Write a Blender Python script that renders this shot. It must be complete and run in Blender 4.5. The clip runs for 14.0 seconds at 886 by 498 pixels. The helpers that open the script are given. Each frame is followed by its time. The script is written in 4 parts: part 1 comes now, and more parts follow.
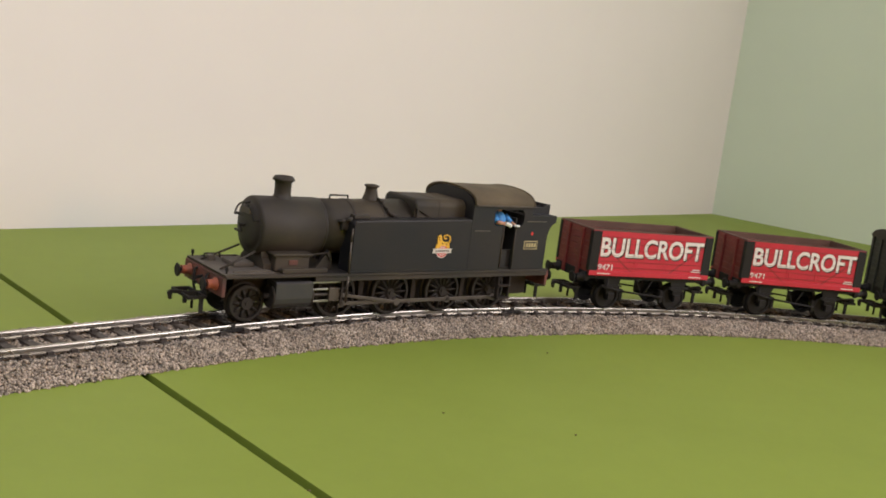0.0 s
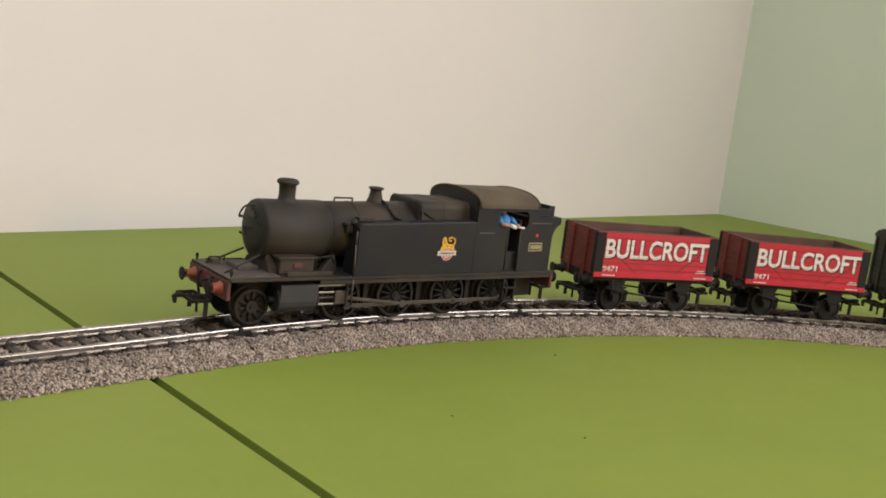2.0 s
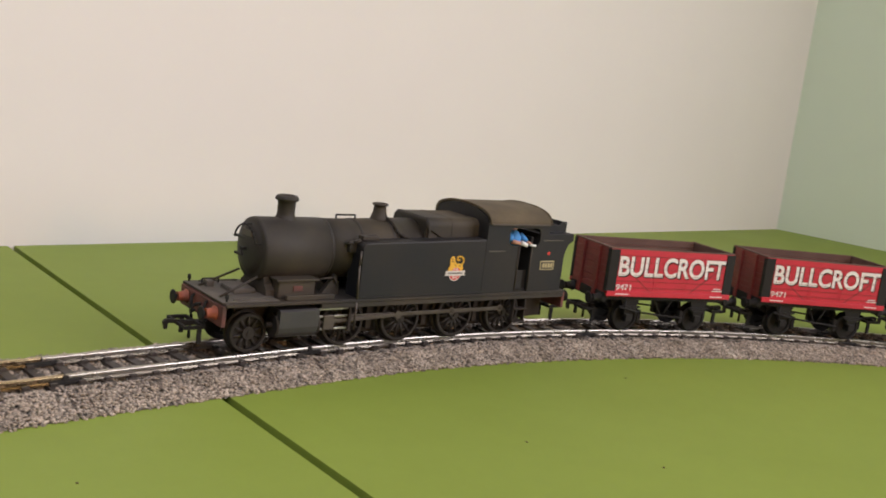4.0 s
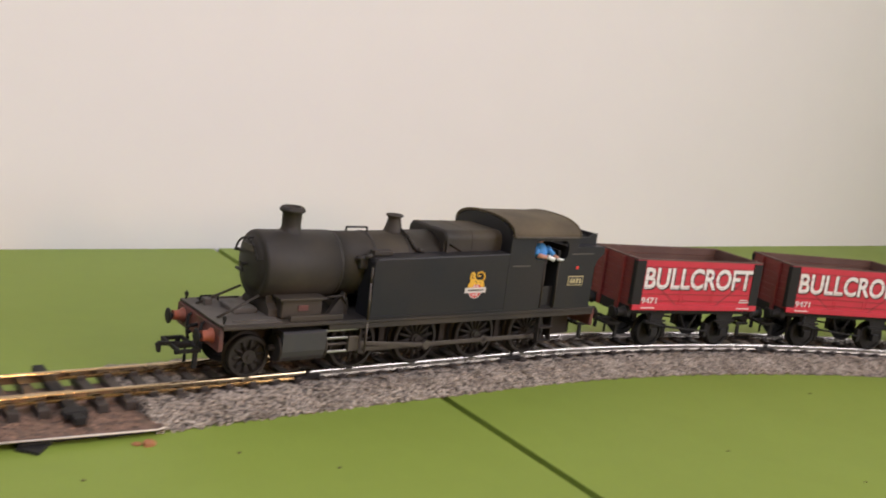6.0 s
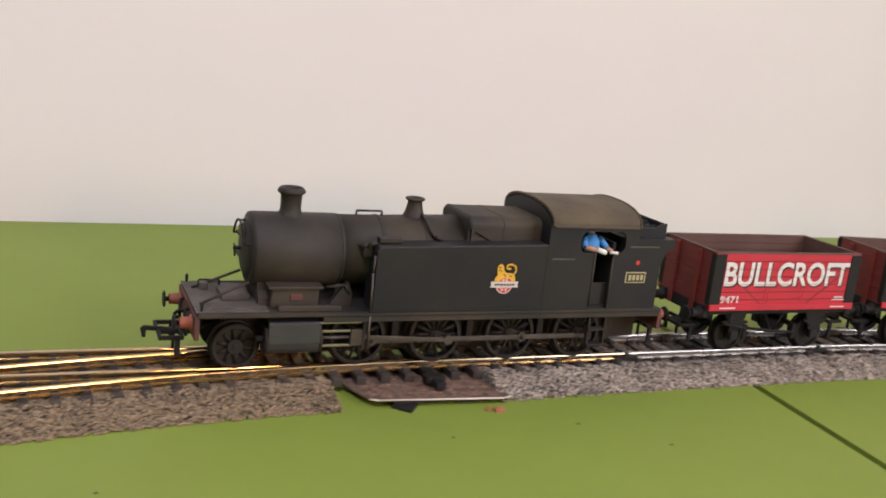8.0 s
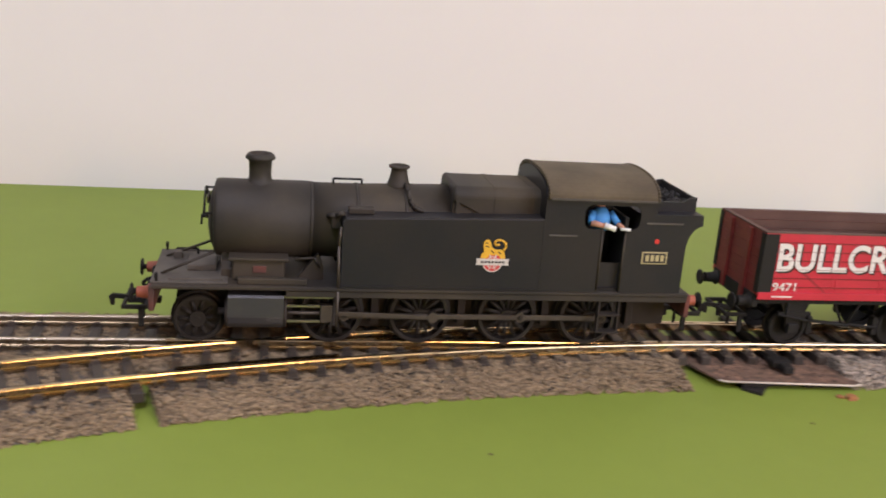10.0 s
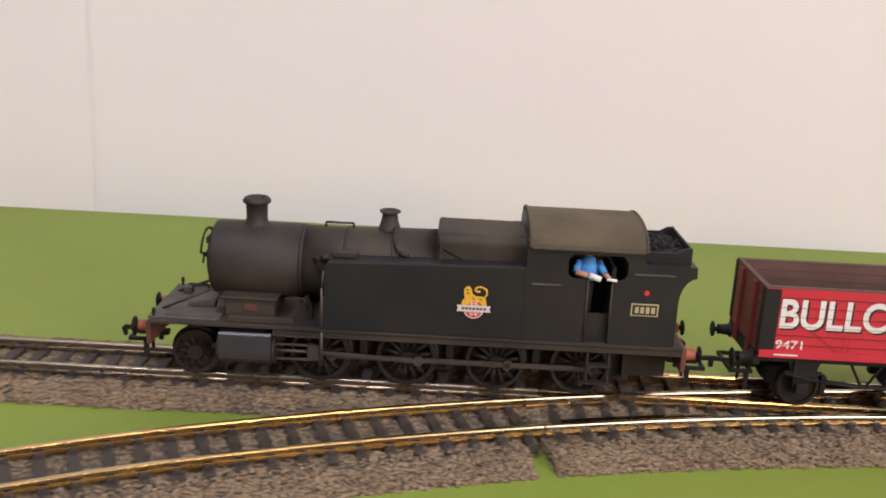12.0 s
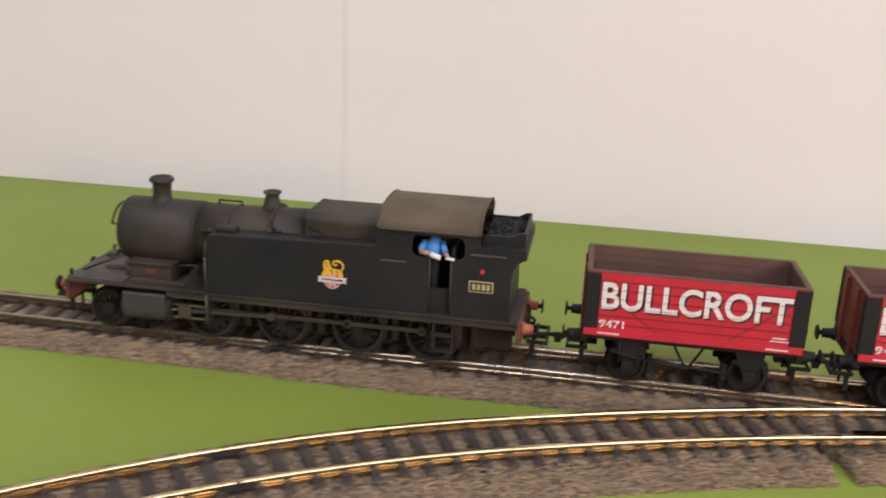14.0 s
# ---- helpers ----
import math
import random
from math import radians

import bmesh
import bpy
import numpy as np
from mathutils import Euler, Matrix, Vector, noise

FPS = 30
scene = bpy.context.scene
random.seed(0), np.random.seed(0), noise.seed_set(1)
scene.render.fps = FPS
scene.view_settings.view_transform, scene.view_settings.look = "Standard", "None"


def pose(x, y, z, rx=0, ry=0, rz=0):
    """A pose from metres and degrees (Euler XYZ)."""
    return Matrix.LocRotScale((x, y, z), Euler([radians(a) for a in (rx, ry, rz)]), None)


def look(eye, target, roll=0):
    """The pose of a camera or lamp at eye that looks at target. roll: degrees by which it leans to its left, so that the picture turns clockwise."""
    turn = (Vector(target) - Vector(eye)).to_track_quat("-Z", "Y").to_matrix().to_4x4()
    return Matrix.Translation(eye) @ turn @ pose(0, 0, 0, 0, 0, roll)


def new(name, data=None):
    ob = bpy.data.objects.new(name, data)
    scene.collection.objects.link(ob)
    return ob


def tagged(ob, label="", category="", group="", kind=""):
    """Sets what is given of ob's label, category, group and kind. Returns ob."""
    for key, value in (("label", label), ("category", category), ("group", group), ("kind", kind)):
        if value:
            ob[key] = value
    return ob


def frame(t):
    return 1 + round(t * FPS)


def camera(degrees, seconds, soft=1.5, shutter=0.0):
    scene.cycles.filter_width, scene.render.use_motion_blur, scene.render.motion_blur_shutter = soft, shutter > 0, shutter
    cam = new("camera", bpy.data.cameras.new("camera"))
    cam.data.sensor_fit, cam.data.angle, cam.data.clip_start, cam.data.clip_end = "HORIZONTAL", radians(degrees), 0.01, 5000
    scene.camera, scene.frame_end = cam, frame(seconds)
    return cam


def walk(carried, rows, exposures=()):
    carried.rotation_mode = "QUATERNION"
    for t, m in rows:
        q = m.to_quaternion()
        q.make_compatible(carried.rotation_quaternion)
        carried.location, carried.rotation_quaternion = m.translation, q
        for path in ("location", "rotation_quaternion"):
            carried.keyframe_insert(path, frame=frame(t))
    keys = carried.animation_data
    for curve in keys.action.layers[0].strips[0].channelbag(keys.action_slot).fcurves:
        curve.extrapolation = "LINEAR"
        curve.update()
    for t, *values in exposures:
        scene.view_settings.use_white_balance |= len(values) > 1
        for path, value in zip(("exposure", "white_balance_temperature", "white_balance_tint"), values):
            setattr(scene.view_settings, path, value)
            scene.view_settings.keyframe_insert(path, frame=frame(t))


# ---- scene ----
cam = camera(49.53, 14.0, soft=1.8, shutter=0.6)
# seconds, place in millimetres, yaw, pitch, roll
CAMERA_ROWS = [
    (0.0, -262.5, -270.5, 94.9, -46.19, -9.65, -7.07),
    (0.5, -262.4, -271.3, 96.0, -45.97, -9.85, -6.98),
    (1.0, -262.6, -270.3, 95.9, -46.11, -9.92, -7.09),
    (1.5, -262.2, -270.6, 93.4, -46.13, -9.57, -6.68),
    (2.0, -263.0, -269.4, 95.5, -45.94, -9.66, -6.84),
    (4.5, -269.2, -257.3, 98.7, -40.89, -9.47, -7.22),
    (5.0, -278.9, -257.0, 101.0, -37.93, -9.76, -6.94),
    (5.5, -291.8, -253.8, 98.1, -37.93, -9.37, -7.11),
    (6.0, -303.9, -255.1, 100.9, -36.16, -10.16, -7.22),
    (6.5, -315.6, -256.2, 101.4, -31.89, -11.76, -6.88),
    (7.0, -324.7, -258.4, 102.8, -29.13, -12.09, -6.25),
    (7.5, -333.4, -259.7, 105.1, -25.64, -12.33, -6.11),
    (10.0, -382.5, -255.2, 106.3, -9.6, -15.97, -4.22),
    (10.5, -396.8, -258.5, 111.5, -5.87, -15.31, -3.05),
    (11.0, -414.2, -256.2, 112.8, -4.23, -15.71, -3.06),
    (11.5, -424.3, -257.5, 112.2, -1.59, -14.98, -3.1),
    (12.0, -436.8, -260.0, 117.3, 1.36, -15.45, -2.77),
    (12.5, -448.5, -269.8, 121.9, 3.4, -16.42, -2.7),
    (13.0, -457.4, -273.2, 122.2, 4.3, -16.18, -3.11),
    (13.5, -468.6, -275.6, 126.6, 5.3, -16.32, -3.31),
    (14.0, -485.1, -284.9, 129.6, 9.51, -16.92, -2.43),
]
walk(cam, [(t, pose(x / 1000, y / 1000, z / 1000, 90 + p, r, w)) for t, x, y, z, w, p, r in CAMERA_ROWS],
     [(0, 0.25, 6480, 20), (2.0, 0.25, 6480, 20), (4.5, 0.27, 6290, 22.5), (7.5, 0.33, 6130, 24.5), (10.0, 0.39, 6180, 26.0), (14.0, 0.44, 6240, 25.5)])

# ---- world and light ----
world = bpy.data.worlds.new("room_daylight")
scene.world = world
world.use_nodes = True
wn = world.node_tree.nodes
sky = wn.new("ShaderNodeTexSky")
sky.sky_type, sky.sun_disc, sky.sun_elevation, sky.sun_rotation = "NISHITA", False, radians(40), radians(200)
world.node_tree.links.new(sky.outputs[0], wn["Background"].inputs[0])
wn["Background"].inputs[1].default_value = 0.12
scene.view_settings.exposure = 0.0


def area_light(name, eye, target, sx, sy, watts, colour):
    lamp = bpy.data.lights.new(name, "AREA")
    lamp.shape, lamp.size, lamp.size_y, lamp.energy, lamp.color = "RECTANGLE", sx, sy, watts, colour
    ob = new(name, lamp)
    ob.matrix_world = look(eye, target)
    return ob


# side window daylight, an added unseen overhead fill, a warm bulb behind the camera
area_light("window_daylight", (0.66, -1.15, 0.62), (-0.6, -0.75, 0.25), 0.9, 1.0, 14.0, (1.0, 0.96, 0.90))
# assumed cool fill from above, balances the left of the wall against the window
area_light("overhead_fill_glow", (-0.7, -0.9, 1.46), (-0.7, -0.9, 0), 0.5, 0.5, 14.2, (0.87, 0.93, 1.0))
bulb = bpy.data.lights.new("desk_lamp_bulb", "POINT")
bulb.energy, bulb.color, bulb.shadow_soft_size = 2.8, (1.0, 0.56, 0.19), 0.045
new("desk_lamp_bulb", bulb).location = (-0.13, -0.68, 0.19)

# ---- materials ----
def material(name, colour, rough=0.6, metal=0.0, second=None, amount=0.5, scale=60.0, fine=900.0, bump=0.15, bump_scale=1200.0, island=0.0, obj=0.0, coat=0.0, depth=0.0004, spec=0.5, grain=0.14):
    """Principled surface with stains at one scale, grain at another and a fine relief."""
    m = bpy.data.materials.new(name)
    m.use_nodes = True
    t = m.node_tree
    n, link = t.nodes, t.links.new
    p = n["Principled BSDF"]
    p.inputs["Metallic"].default_value = metal
    p.inputs["Specular IOR Level"].default_value = spec
    p.inputs["Coat Weight"].default_value = coat
    second = second or tuple(c * 0.75 for c in colour)
    co = n.new("ShaderNodeTexCoord")
    big = n.new("ShaderNodeTexNoise")
    big.inputs["Scale"].default_value, big.inputs["Detail"].default_value = scale, 6
    small = n.new("ShaderNodeTexNoise")
    small.inputs["Scale"].default_value, small.inputs["Detail"].default_value = fine, 3
    link(co.outputs["Object"], big.inputs["Vector"])
    link(co.outputs["Object"], small.inputs["Vector"])
    ramp = n.new("ShaderNodeValToRGB")
    ramp.color_ramp.elements[0].position, ramp.color_ramp.elements[1].position = 0.35, 0.68
    link(big.outputs["Fac"], ramp.inputs["Fac"])
    scaled = n.new("ShaderNodeMath")
    scaled.operation = "MULTIPLY"
    link(ramp.outputs["Color"], scaled.inputs[0])
    scaled.inputs[1].default_value = amount
    mix = n.new("ShaderNodeMix")
    mix.data_type = "RGBA"
    mix.inputs["A"].default_value, mix.inputs["B"].default_value = (*colour, 1), (*second, 1)
    link(scaled.outputs[0], mix.inputs["Factor"])
    hsv = n.new("ShaderNodeHueSaturation")
    link(mix.outputs["Result"], hsv.inputs["Color"])
    vary = n.new("ShaderNodeMapRange")
    vary.inputs["To Min"].default_value, vary.inputs["To Max"].default_value = 1 - grain, 1 + grain
    link(small.outputs["Fac"], vary.inputs["Value"])
    value = vary.outputs["Result"]
    if island or obj:
        if island:
            source = n.new("ShaderNodeNewGeometry").outputs["Random Per Island"]
        else:
            source = n.new("ShaderNodeObjectInfo").outputs["Random"]
        k = island or obj
        spread = n.new("ShaderNodeMapRange")
        spread.inputs["To Min"].default_value, spread.inputs["To Max"].default_value = 1 - k, 1 + k
        link(source, spread.inputs["Value"])
        both = n.new("ShaderNodeMath")
        both.operation = "MULTIPLY"
        link(value, both.inputs[0])
        link(spread.outputs["Result"], both.inputs[1])
        value = both.outputs[0]
    link(value, hsv.inputs["Value"])
    link(hsv.outputs["Color"], p.inputs["Base Color"])
    ro = n.new("ShaderNodeMapRange")
    ro.inputs["To Min"].default_value, ro.inputs["To Max"].default_value = max(0.03, rough - 0.1), min(1, rough + 0.1)
    link(big.outputs["Fac"], ro.inputs["Value"])
    link(ro.outputs["Result"], p.inputs["Roughness"])
    if bump:
        relief = n.new("ShaderNodeTexNoise")
        relief.inputs["Scale"].default_value, relief.inputs["Detail"].default_value = bump_scale, 2
        link(co.outputs["Object"], relief.inputs["Vector"])
        b = n.new("ShaderNodeBump")
        b.inputs["Strength"].default_value, b.inputs["Distance"].default_value = bump, depth
        link(relief.outputs["Fac"], b.inputs["Height"])
        link(b.outputs["Normal"], p.inputs["Normal"])
    return m


WALL_WHITE = material("wall_white_paint", (0.82, 0.775, 0.745), 0.75, second=(0.80, 0.755, 0.72), amount=0.4, scale=2, fine=25, bump=0.03, bump_scale=300, grain=0.015)
WALL_GREEN = material("wall_pale_green_paint", (0.68, 0.79, 0.66), 0.75, second=(0.65, 0.76, 0.63), amount=0.4, scale=2, fine=25, bump=0.03, bump_scale=300, grain=0.015)
# surfaces out of view; the walls are dim to hold back bounced light
CEILING_PAINT = material("ceiling_paint", (0.74, 0.72, 0.69), 0.85, scale=3, fine=40, bump=0.02)
UNSEEN_WALL_DIM = material("unseen_wall_dim", (0.40, 0.37, 0.33), 0.8, scale=3, fine=40, bump=0.02)
ROOM_FLOOR = material("unseen_floor_brown", (0.22, 0.18, 0.14), 0.95, scale=8, fine=200, bump=0.2)
BOARD_GREEN = material("board_green_paint", (0.218, 0.292, 0.044), 0.6, second=(0.196, 0.260, 0.039), amount=0.7, scale=7, fine=120, bump=0.06, bump_scale=500, grain=0.03, spec=0.3)
BOARD_EDGE = material("board_raw_edge", (0.05, 0.05, 0.018), 0.8)
# browner stones of the left strips, their colour yellowed for the warm lamplight
BALLAST_BROWN = material("ballast_brown_lamplit", (0.30, 0.222, 0.135), 0.95, second=(0.20, 0.145, 0.09), amount=0.8, scale=90, fine=1500, bump=0.3, island=0.48)
BALLAST = material("ballast_granite", (0.41, 0.35, 0.285), 0.9, second=(0.23, 0.19, 0.15), amount=0.8, scale=90, fine=1500, bump=0.3, island=0.62)
FOAM = material("ballast_foam", (0.13, 0.115, 0.10), 0.95, second=(0.08, 0.07, 0.06), scale=300, fine=1500, bump=0.6, bump_scale=900)
SLEEPER = material("sleeper_plastic", (0.030, 0.024, 0.020), 0.55, second=(0.065, 0.05, 0.04), amount=0.5, scale=120, obj=0.25, bump=0.2)
STEEL = material("nickel_silver_rail", (0.50, 0.475, 0.43), 0.27, metal=1.0, second=(0.34, 0.31, 0.28), amount=0.5, scale=70, bump=0.08)
# the lamp's golden reflection is put into the colour; the rails are nickel silver
LAMPLIT_STEEL = material("lamplit_nickel_rail", (0.70, 0.55, 0.34), 0.15, metal=1.0, second=(0.45, 0.36, 0.26), amount=0.5, scale=70, bump=0.08)
# a deeper gold for the same reflection, along the branch
LAMPLIT_GOLD = material("lamplit_gold_rail", (0.68, 0.53, 0.30), 0.16, metal=1.0, second=(0.42, 0.32, 0.19), amount=0.7, scale=70, bump=0.08)
DULL_RAIL = material("dull_brown_rail", (0.52, 0.45, 0.35), 0.28, metal=1.0, second=(0.33, 0.27, 0.2), amount=0.6, scale=70, bump=0.08)
LOCO_BLACK = material("loco_black_paint", (0.0165, 0.017, 0.0195), 0.46, second=(0.030, 0.025, 0.021), amount=0.7, scale=45, bump=0.06, depth=0.0001, spec=0.24)
LOCO_GRIME = material("loco_weathered_black", (0.021, 0.019, 0.017), 0.62, second=(0.058, 0.045, 0.031), amount=0.85, scale=42, bump=0.08, depth=0.0001, spec=0.35)
LOCO_DUSTY = material("loco_dust_over_black", (0.024, 0.021, 0.017), 0.64, second=(0.085, 0.064, 0.036), amount=0.85, scale=34, bump=0.08, depth=0.0001, spec=0.35)
LOCO_ROOF = material("loco_dusty_roof", (0.110, 0.083, 0.046), 0.8, second=(0.068, 0.052, 0.032), amount=0.8, scale=80, bump=0.08, depth=0.0001)
LOCO_CHASSIS = material("loco_chassis_grime", (0.020, 0.016, 0.0135), 0.75, spec=0.35, second=(0.040, 0.029, 0.022), amount=0.7, scale=120, bump=0.1, depth=0.0001)
LOCO_DECK = material("loco_dusty_deck", (0.095, 0.083, 0.068), 0.8, second=(0.05, 0.043, 0.036), amount=0.8, scale=120, bump=0.1, depth=0.0001)
CYLINDER_GREY = material("cylinder_satin_black", (0.040, 0.040, 0.046), 0.3, second=(0.058, 0.052, 0.048), amount=0.6, scale=120, bump=0.05, depth=0.0001)
WHEEL_BROWN = material("oily_wheel_iron", (0.016, 0.0135, 0.0115), 0.6, spec=0.35, second=(0.031, 0.024, 0.019), amount=0.6, scale=150, bump=0.08)
ROD_STEEL = material("oily_rod_steel", (0.10, 0.085, 0.072), 0.5, metal=0.5, second=(0.055, 0.044, 0.036), amount=0.7, scale=150, bump=0.05)
BRIGHT_STEEL = material("bright_slide_bar", (0.40, 0.38, 0.35), 0.3, metal=1.0, bump=0.05)
BEAM_RED = material("buffer_beam_red", (0.35, 0.090, 0.045), 0.6, second=(0.17, 0.065, 0.042), amount=0.7, scale=140, bump=0.08)
BEAM_DULL = material("beam_dull_red", (0.15, 0.04, 0.03), 0.65, second=(0.05, 0.03, 0.025), amount=0.9, scale=140, bump=0.08)
COAL = material("coal", (0.010, 0.010, 0.010), 0.6, spec=0.3, island=0.5, bump=0.4)
WAGON_RED = material("wagon_red_paint", (0.53, 0.018, 0.038), 0.5, second=(0.40, 0.016, 0.026), amount=0.5, scale=90, bump=0.06, depth=0.0001)
# darker red than the sides, for end boards and plank-gap shade
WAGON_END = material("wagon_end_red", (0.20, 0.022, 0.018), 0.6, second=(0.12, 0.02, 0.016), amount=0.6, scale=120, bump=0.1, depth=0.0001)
WAGON_INSIDE = material("wagon_brown_inside", (0.125, 0.066, 0.048), 0.8, second=(0.080, 0.042, 0.033), amount=0.6, scale=100, bump=0.1, depth=0.0001)
WAGON_STRAP = material("wagon_strap_red", (0.34, 0.016, 0.026), 0.55, second=(0.22, 0.016, 0.02), amount=0.6, scale=120, bump=0.08, depth=0.0001)
IRON_BLACK = material("black_ironwork", (0.0105, 0.0098, 0.0093), 0.7, spec=0.3, second=(0.018, 0.016, 0.014), amount=0.6, scale=120, bump=0.08)
VAN_GREY = material("van_dark_grey", (0.018, 0.020, 0.017), 0.65, second=(0.045, 0.045, 0.04), amount=0.6, scale=90, bump=0.08)
LETTER_WHITE = material("letter_white", (0.74, 0.70, 0.68), 0.6, bump=0.03)
LETTER_BLACK = material("letter_black", (0.02, 0.015, 0.015), 0.6, bump=0.03)
EMBLEM_YELLOW = material("emblem_yellow", (0.75, 0.42, 0.03), 0.5, bump=0)
EMBLEM_RED = material("emblem_red", (0.60, 0.05, 0.05), 0.5, bump=0)
EMBLEM_WHITE = material("emblem_white", (0.62, 0.58, 0.55), 0.5, bump=0)
PLATE_BRASS = material("plate_brass", (0.45, 0.38, 0.19), 0.5, bump=0)
DOT_RED = material("spot_red", (0.60, 0.03, 0.02), 0.5, bump=0)
SHIRT_BLUE = material("figure_blue_shirt", (0.05, 0.25, 0.60), 0.7, bump=0.05)
FIGURE_PINK = material("figure_paint_pink", (0.50, 0.26, 0.18), 0.7, bump=0.05)
FIGURE_WHITE = material("figure_paint_white", (0.78, 0.78, 0.76), 0.6, bump=0.05)
CARD_BROWN = material("speckled_card", (0.21, 0.125, 0.085), 0.8, second=(0.07, 0.05, 0.035), amount=0.9, scale=330, fine=2000, bump=0.3)
CARD_GRIT = material("brown_grit", (0.24, 0.14, 0.09), 0.85, second=(0.09, 0.06, 0.045), amount=0.8, scale=330, bump=0.3, island=0.6)
CARD_EDGE = material("card_white_edge", (0.68, 0.60, 0.52), 0.7, bump=0.05)
CHIP_ORANGE = material("chip_orange", (0.36, 0.15, 0.06), 0.7, bump=0.2)
DARK_HOLE = material("dark_block", (0.012, 0.011, 0.010), 0.7)
SPECK = material("crumb_brown", (0.10, 0.08, 0.03), 0.8)

# ---- shaping helpers: all lengths in millimetres ----
MM = 0.001


def part(name, bm, mat, parent=None, label=""):
    """Link a bmesh built in millimetres as one mesh object under its thing."""
    bmesh.ops.scale(bm, vec=(MM, MM, MM), verts=bm.verts)
    me = bpy.data.meshes.new(name)
    bm.to_mesh(me)
    bm.free()
    for mm in mat if isinstance(mat, (list, tuple)) else [mat]:
        me.materials.append(mm)
    ob = new(name, me)
    ob.parent = parent
    if label:
        tagged(ob, label)
    return ob


def thing(name, label, category, group="", kind=""):
    return tagged(new(name), label, category, group, kind)


def box(bm, x0, x1, y0, y1, z0, z1, bevel=0.0, mat=0):
    vs = bmesh.ops.create_cube(bm, size=1)["verts"]
    for v in vs:
        v.co = Vector(((x0 + x1) / 2 + v.co.x * (x1 - x0), (y0 + y1) / 2 + v.co.y * (y1 - y0), (z0 + z1) / 2 + v.co.z * (z1 - z0)))
    fs = {f for v in vs for f in v.link_faces}
    for f in fs:
        f.material_index = mat
    if bevel:
        es = list({e for v in vs for e in v.link_edges})
        bmesh.ops.bevel(bm, geom=es, offset=bevel, segments=2, affect="EDGES", profile=0.5, material=-1)


def rod(bm, a, b, r0, r1=None, seg=16, mat=0):
    """A round bar from a to b."""
    a, b = Vector(a), Vector(b)
    r1 = r0 if r1 is None else r1
    q = (b - a).to_track_quat("Z", "Y")
    rings = []
    for c, r in ((a, r0), (b, r1)):
        rings.append([bm.verts.new(c + q @ Vector((r * math.cos(2 * math.pi * i / seg), r * math.sin(2 * math.pi * i / seg), 0))) for i in range(seg)])
    for i in range(seg):
        f = bm.faces.new((rings[0][i], rings[0][(i + 1) % seg], rings[1][(i + 1) % seg], rings[1][i]))
        f.smooth, f.material_index = True, mat
    for ring, flip in ((rings[0], True), (rings[1], False)):
        f = bm.faces.new(ring[::-1] if flip else ring)
        f.material_index = mat


def lathe(bm, profile, origin=(0, 0, 0), axis="Z", seg=32, mat=0, closed=False):
    """Turn (radius, height) pairs round an axis; ring joins the last pair to the first."""
    o, rings = Vector(origin), []
    for r, h in profile:
        ring = []
        for i in range(seg):
            c, s = r * math.cos(2 * math.pi * i / seg), r * math.sin(2 * math.pi * i / seg)
            ring.append(bm.verts.new(o + Vector({"Z": (c, s, h), "X": (h, c, s), "Y": (s, h, c)}[axis])))
        rings.append(ring)
    for a, b in zip(rings, rings[1:] + rings[:1]) if closed else zip(rings, rings[1:]):
        for i in range(seg):
            f = bm.faces.new((a[i], a[(i + 1) % seg], b[(i + 1) % seg], b[i]))
            f.smooth, f.material_index = not closed, mat
    for loop, flip in () if closed else ((rings[0], True), (rings[-1], False)):
        f = bm.faces.new(loop[::-1] if flip else loop)
        f.material_index = mat


def tube(bm, points, r, seg=8, mat=0):
    for a, b in zip(points, points[1:]):
        rod(bm, a, b, r, seg=seg, mat=mat)


def prism(bm, outline, y0, y1, axis="Y", mat=0, smooth=False):
    """Extrude an outline of (x, z) pairs from y0 to y1 (or, axis X, of (y, z) pairs along x)."""
    put = (lambda a, b, d: (a, d, b)) if axis == "Y" else ((lambda a, b, d: (d, a, b)) if axis == "X" else (lambda a, b, d: (a, b, d)))
    rings = [[bm.verts.new(put(a, b, d)) for a, b in outline] for d in (y0, y1)]
    n = len(outline)
    made = []
    for i in range(n):
        f = bm.faces.new((rings[0][i], rings[0][(i + 1) % n], rings[1][(i + 1) % n], rings[1][i]))
        f.smooth = smooth
        made.append(f)
    made += [bm.faces.new(rings[0][::-1]), bm.faces.new(rings[1])]
    for f in made:
        f.material_index = mat
    bmesh.ops.recalc_face_normals(bm, faces=made)


def arc(cx, cz, r, a0, a1, n=12):
    return [(cx + r * math.cos(radians(a0 + (a1 - a0) * i / n)), cz + r * math.sin(radians(a0 + (a1 - a0) * i / n))) for i in range(n + 1)]


# ---- the lines of the tracks ----
RAIL_TOP, GAUGE = 4.5, 16.5
X0, Y0, R0 = -75.0, 9.2, 495.0      # the straight ends and the bend begins
TOE, R_POINT, L_POINT, R_LEFT = -224.0, 750.0, 285.0, 400.0


def main_line(s):
    """Place and heading at s mm beyond the end of the bend, in the direction of travel."""
    if s >= 0:
        return X0 - s, Y0, math.pi
    a = -s / R0
    return X0 + R0 * math.sin(a), Y0 - R0 * (1 - math.cos(a)), math.pi - a


def branch_line(s):
    """The same along the branch, s mm beyond the toe of the points."""
    a = min(s, L_POINT) / R_POINT
    x, y = TOE - R_POINT * math.sin(a), Y0 - R_POINT * (1 - math.cos(a))
    if s > L_POINT:
        b = (s - L_POINT) / R_LEFT
        x += -R_LEFT * (math.sin(a + b) - math.sin(a))
        y -= R_LEFT * (math.cos(a) - math.cos(a + b))
        a += b
    return x, y, math.pi + a


